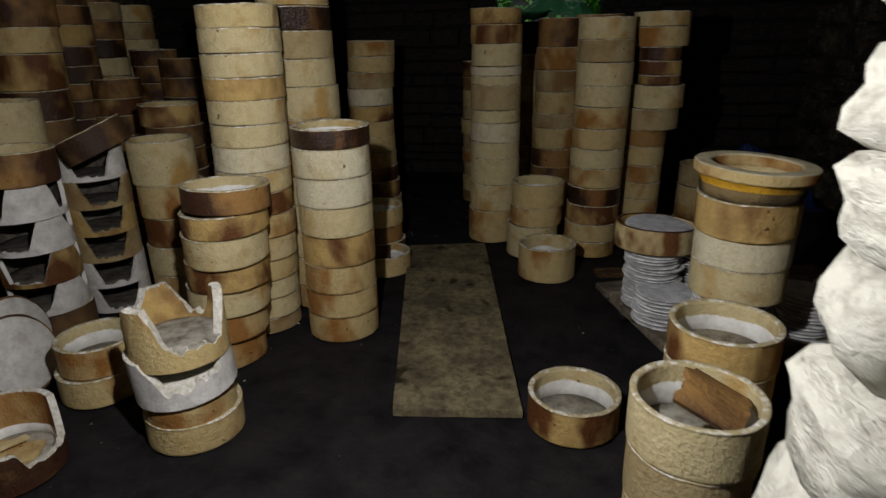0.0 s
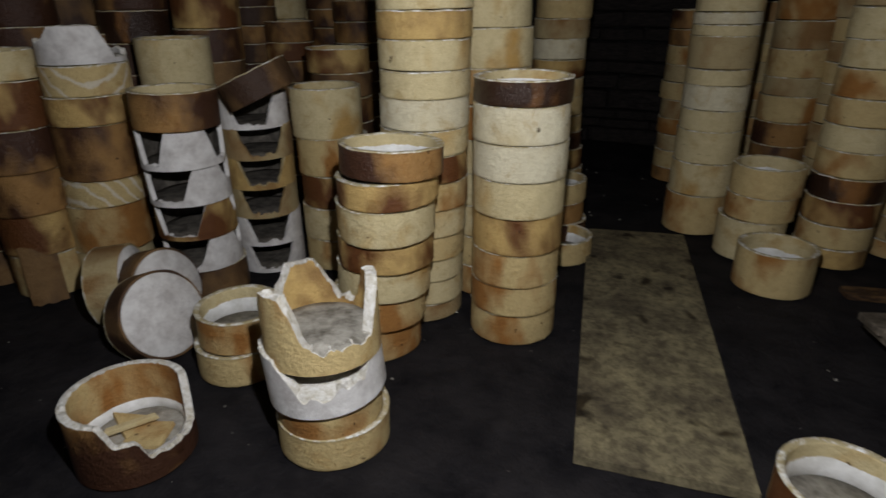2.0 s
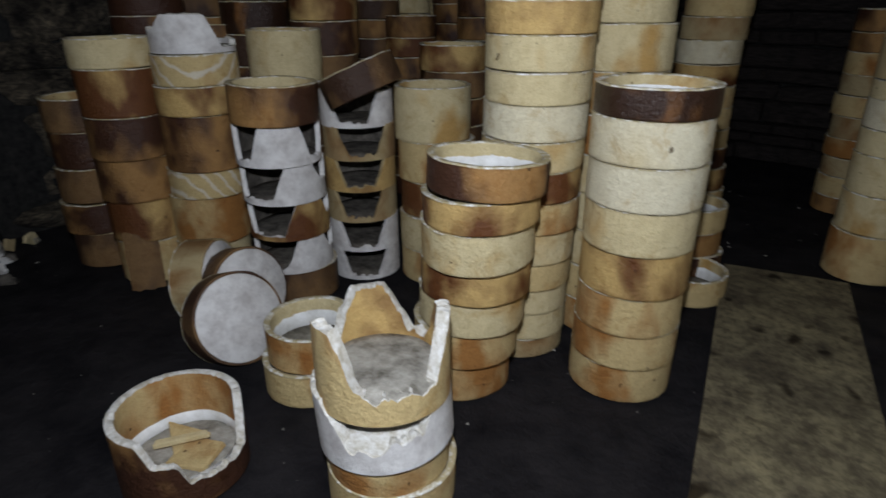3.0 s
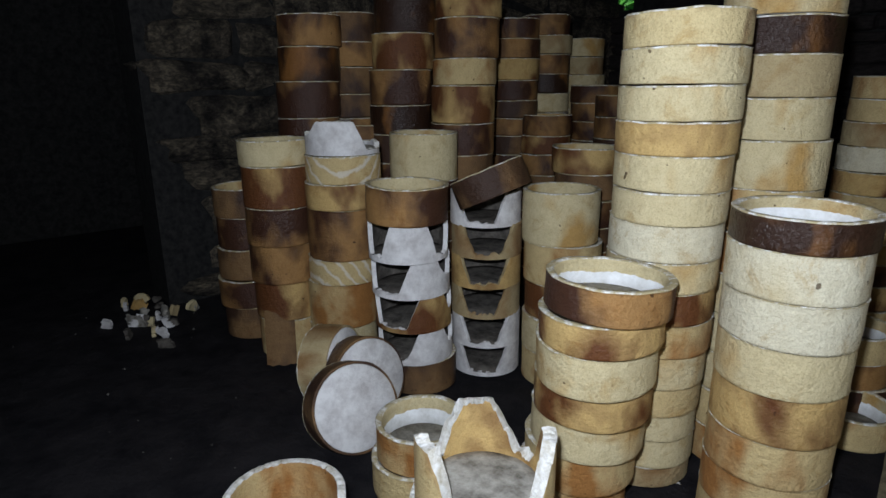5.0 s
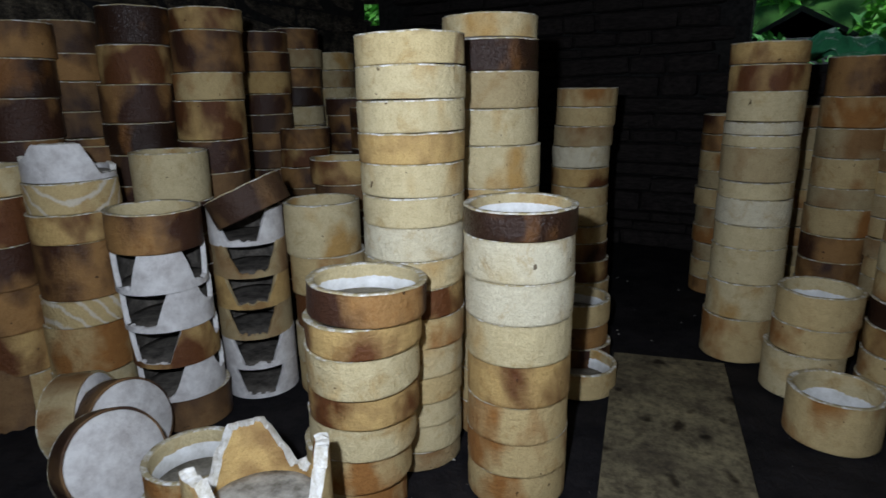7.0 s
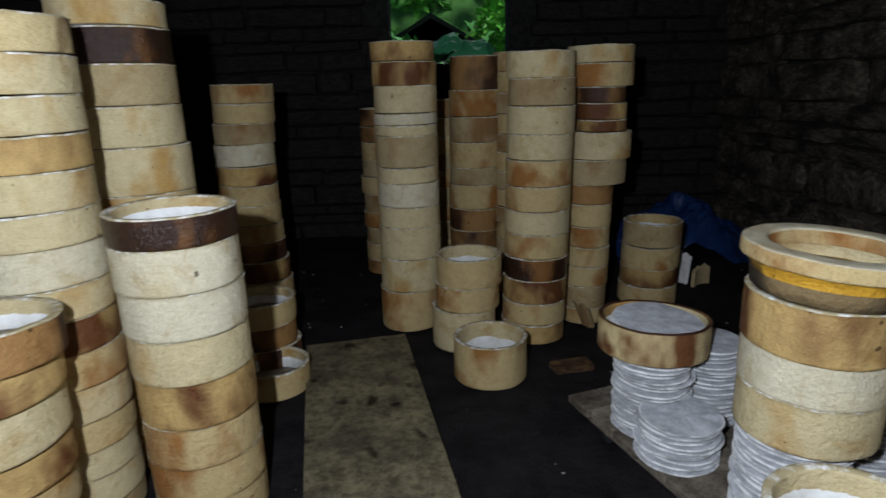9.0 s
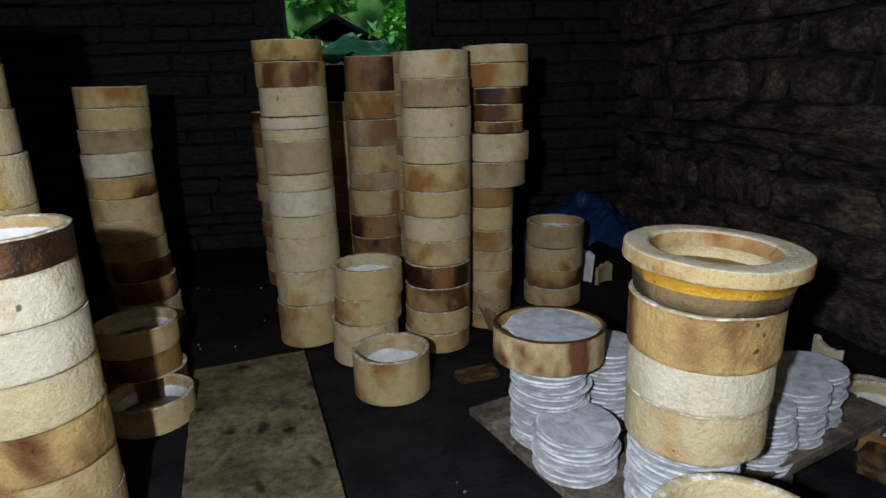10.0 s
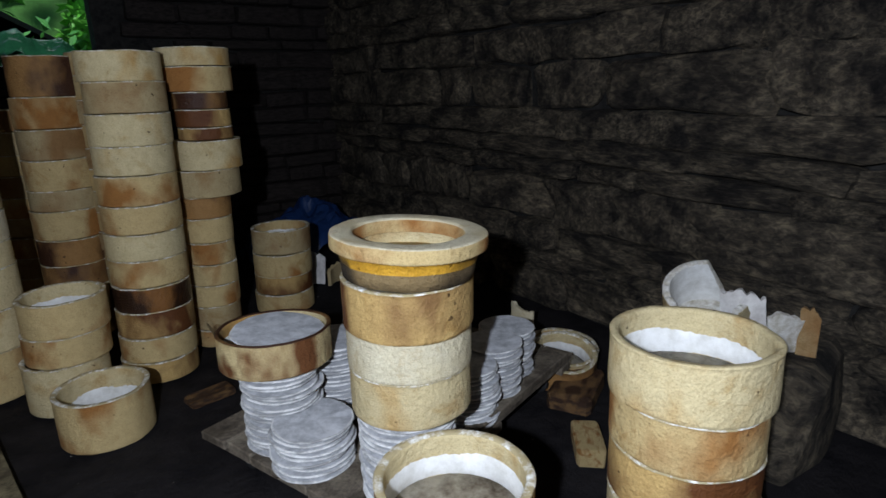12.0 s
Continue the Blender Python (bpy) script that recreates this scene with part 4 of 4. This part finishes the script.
# ---- stones and bricks of the walls ----
courses(wall_east, STONES, "stone", (EAST, 0.85, 0), (0, 1, 0), (1, 0, 0), 6.2, 3.0, (0.10, 0.30), (0.30, 0.95), (-0.035, 0.05))
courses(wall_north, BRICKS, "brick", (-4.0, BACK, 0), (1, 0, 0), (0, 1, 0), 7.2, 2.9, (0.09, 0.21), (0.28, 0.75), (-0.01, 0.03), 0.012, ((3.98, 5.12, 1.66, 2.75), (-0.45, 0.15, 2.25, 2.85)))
courses(wall_west, STONES, "stone", (-4.05, 2.45, 0), (0, 1, 0), (-1, 0, 0), 4.5, 2.9, (0.16, 0.30), (0.35, 0.8), (-0.02, 0.05))
rng = random.Random(11)
z = 0.0
while z < 2.9:
    h = rng.uniform(0.10, 0.17)
    cut = rng.uniform(0.60, 0.74)
    for y0, y1 in ((0.44, cut), (cut, 0.90)):
        ob = new("stone", rng.choice(LIMES))
        ob.parent = wall_south
        ob.matrix_world = pose(1.12 + rng.uniform(-0.035, 0.02), (y0 + y1) / 2, z + h / 2, rng.uniform(-3, 3), rng.uniform(-3, 3), rng.uniform(-4, 4)) @ Matrix.Diagonal((0.42, y1 - y0 + 0.004, h + 0.004, 1))
    z += h

# torn clear film clinging to the tower by the window
film_mat, fnt, fb = mat("clear_plastic_film", 0.12, 0.6)
fb.inputs["Base Color"].default_value = (0.85, 0.87, 0.88, 1)
fb.inputs["Alpha"].default_value = 0.10
bump(fnt, fb, noise_node(fnt, coords(fnt), 28.0, 4.0, 0.6), 0.8, 0.02)
vs, fs = [], []
for i in range(17):
    ang = radians(228 + 5.2 * i)
    rad = 0.203 + 0.006 * noise.noise((i * 0.5, 0, 0))
    for j in range(6):
        vs.append((0.19 + rad * math.cos(ang), 4.83 + rad * math.sin(ang), 0.93 + 0.055 * j + 0.03 * noise.noise((i * 0.35, j * 0.4, 2))))
fs = [(i * 6 + j, (i + 1) * 6 + j, (i + 1) * 6 + j + 1, i * 6 + j + 1) for i in range(16) for j in range(5)]
film = obj("plastic_film", vs, fs, film_mat)
film_thick = film.modifiers.new("thickness", "SOLIDIFY")
film_thick.thickness = 0.001
tagged(film, "torn clear plastic film clinging to a saggar tower", "plastic film")
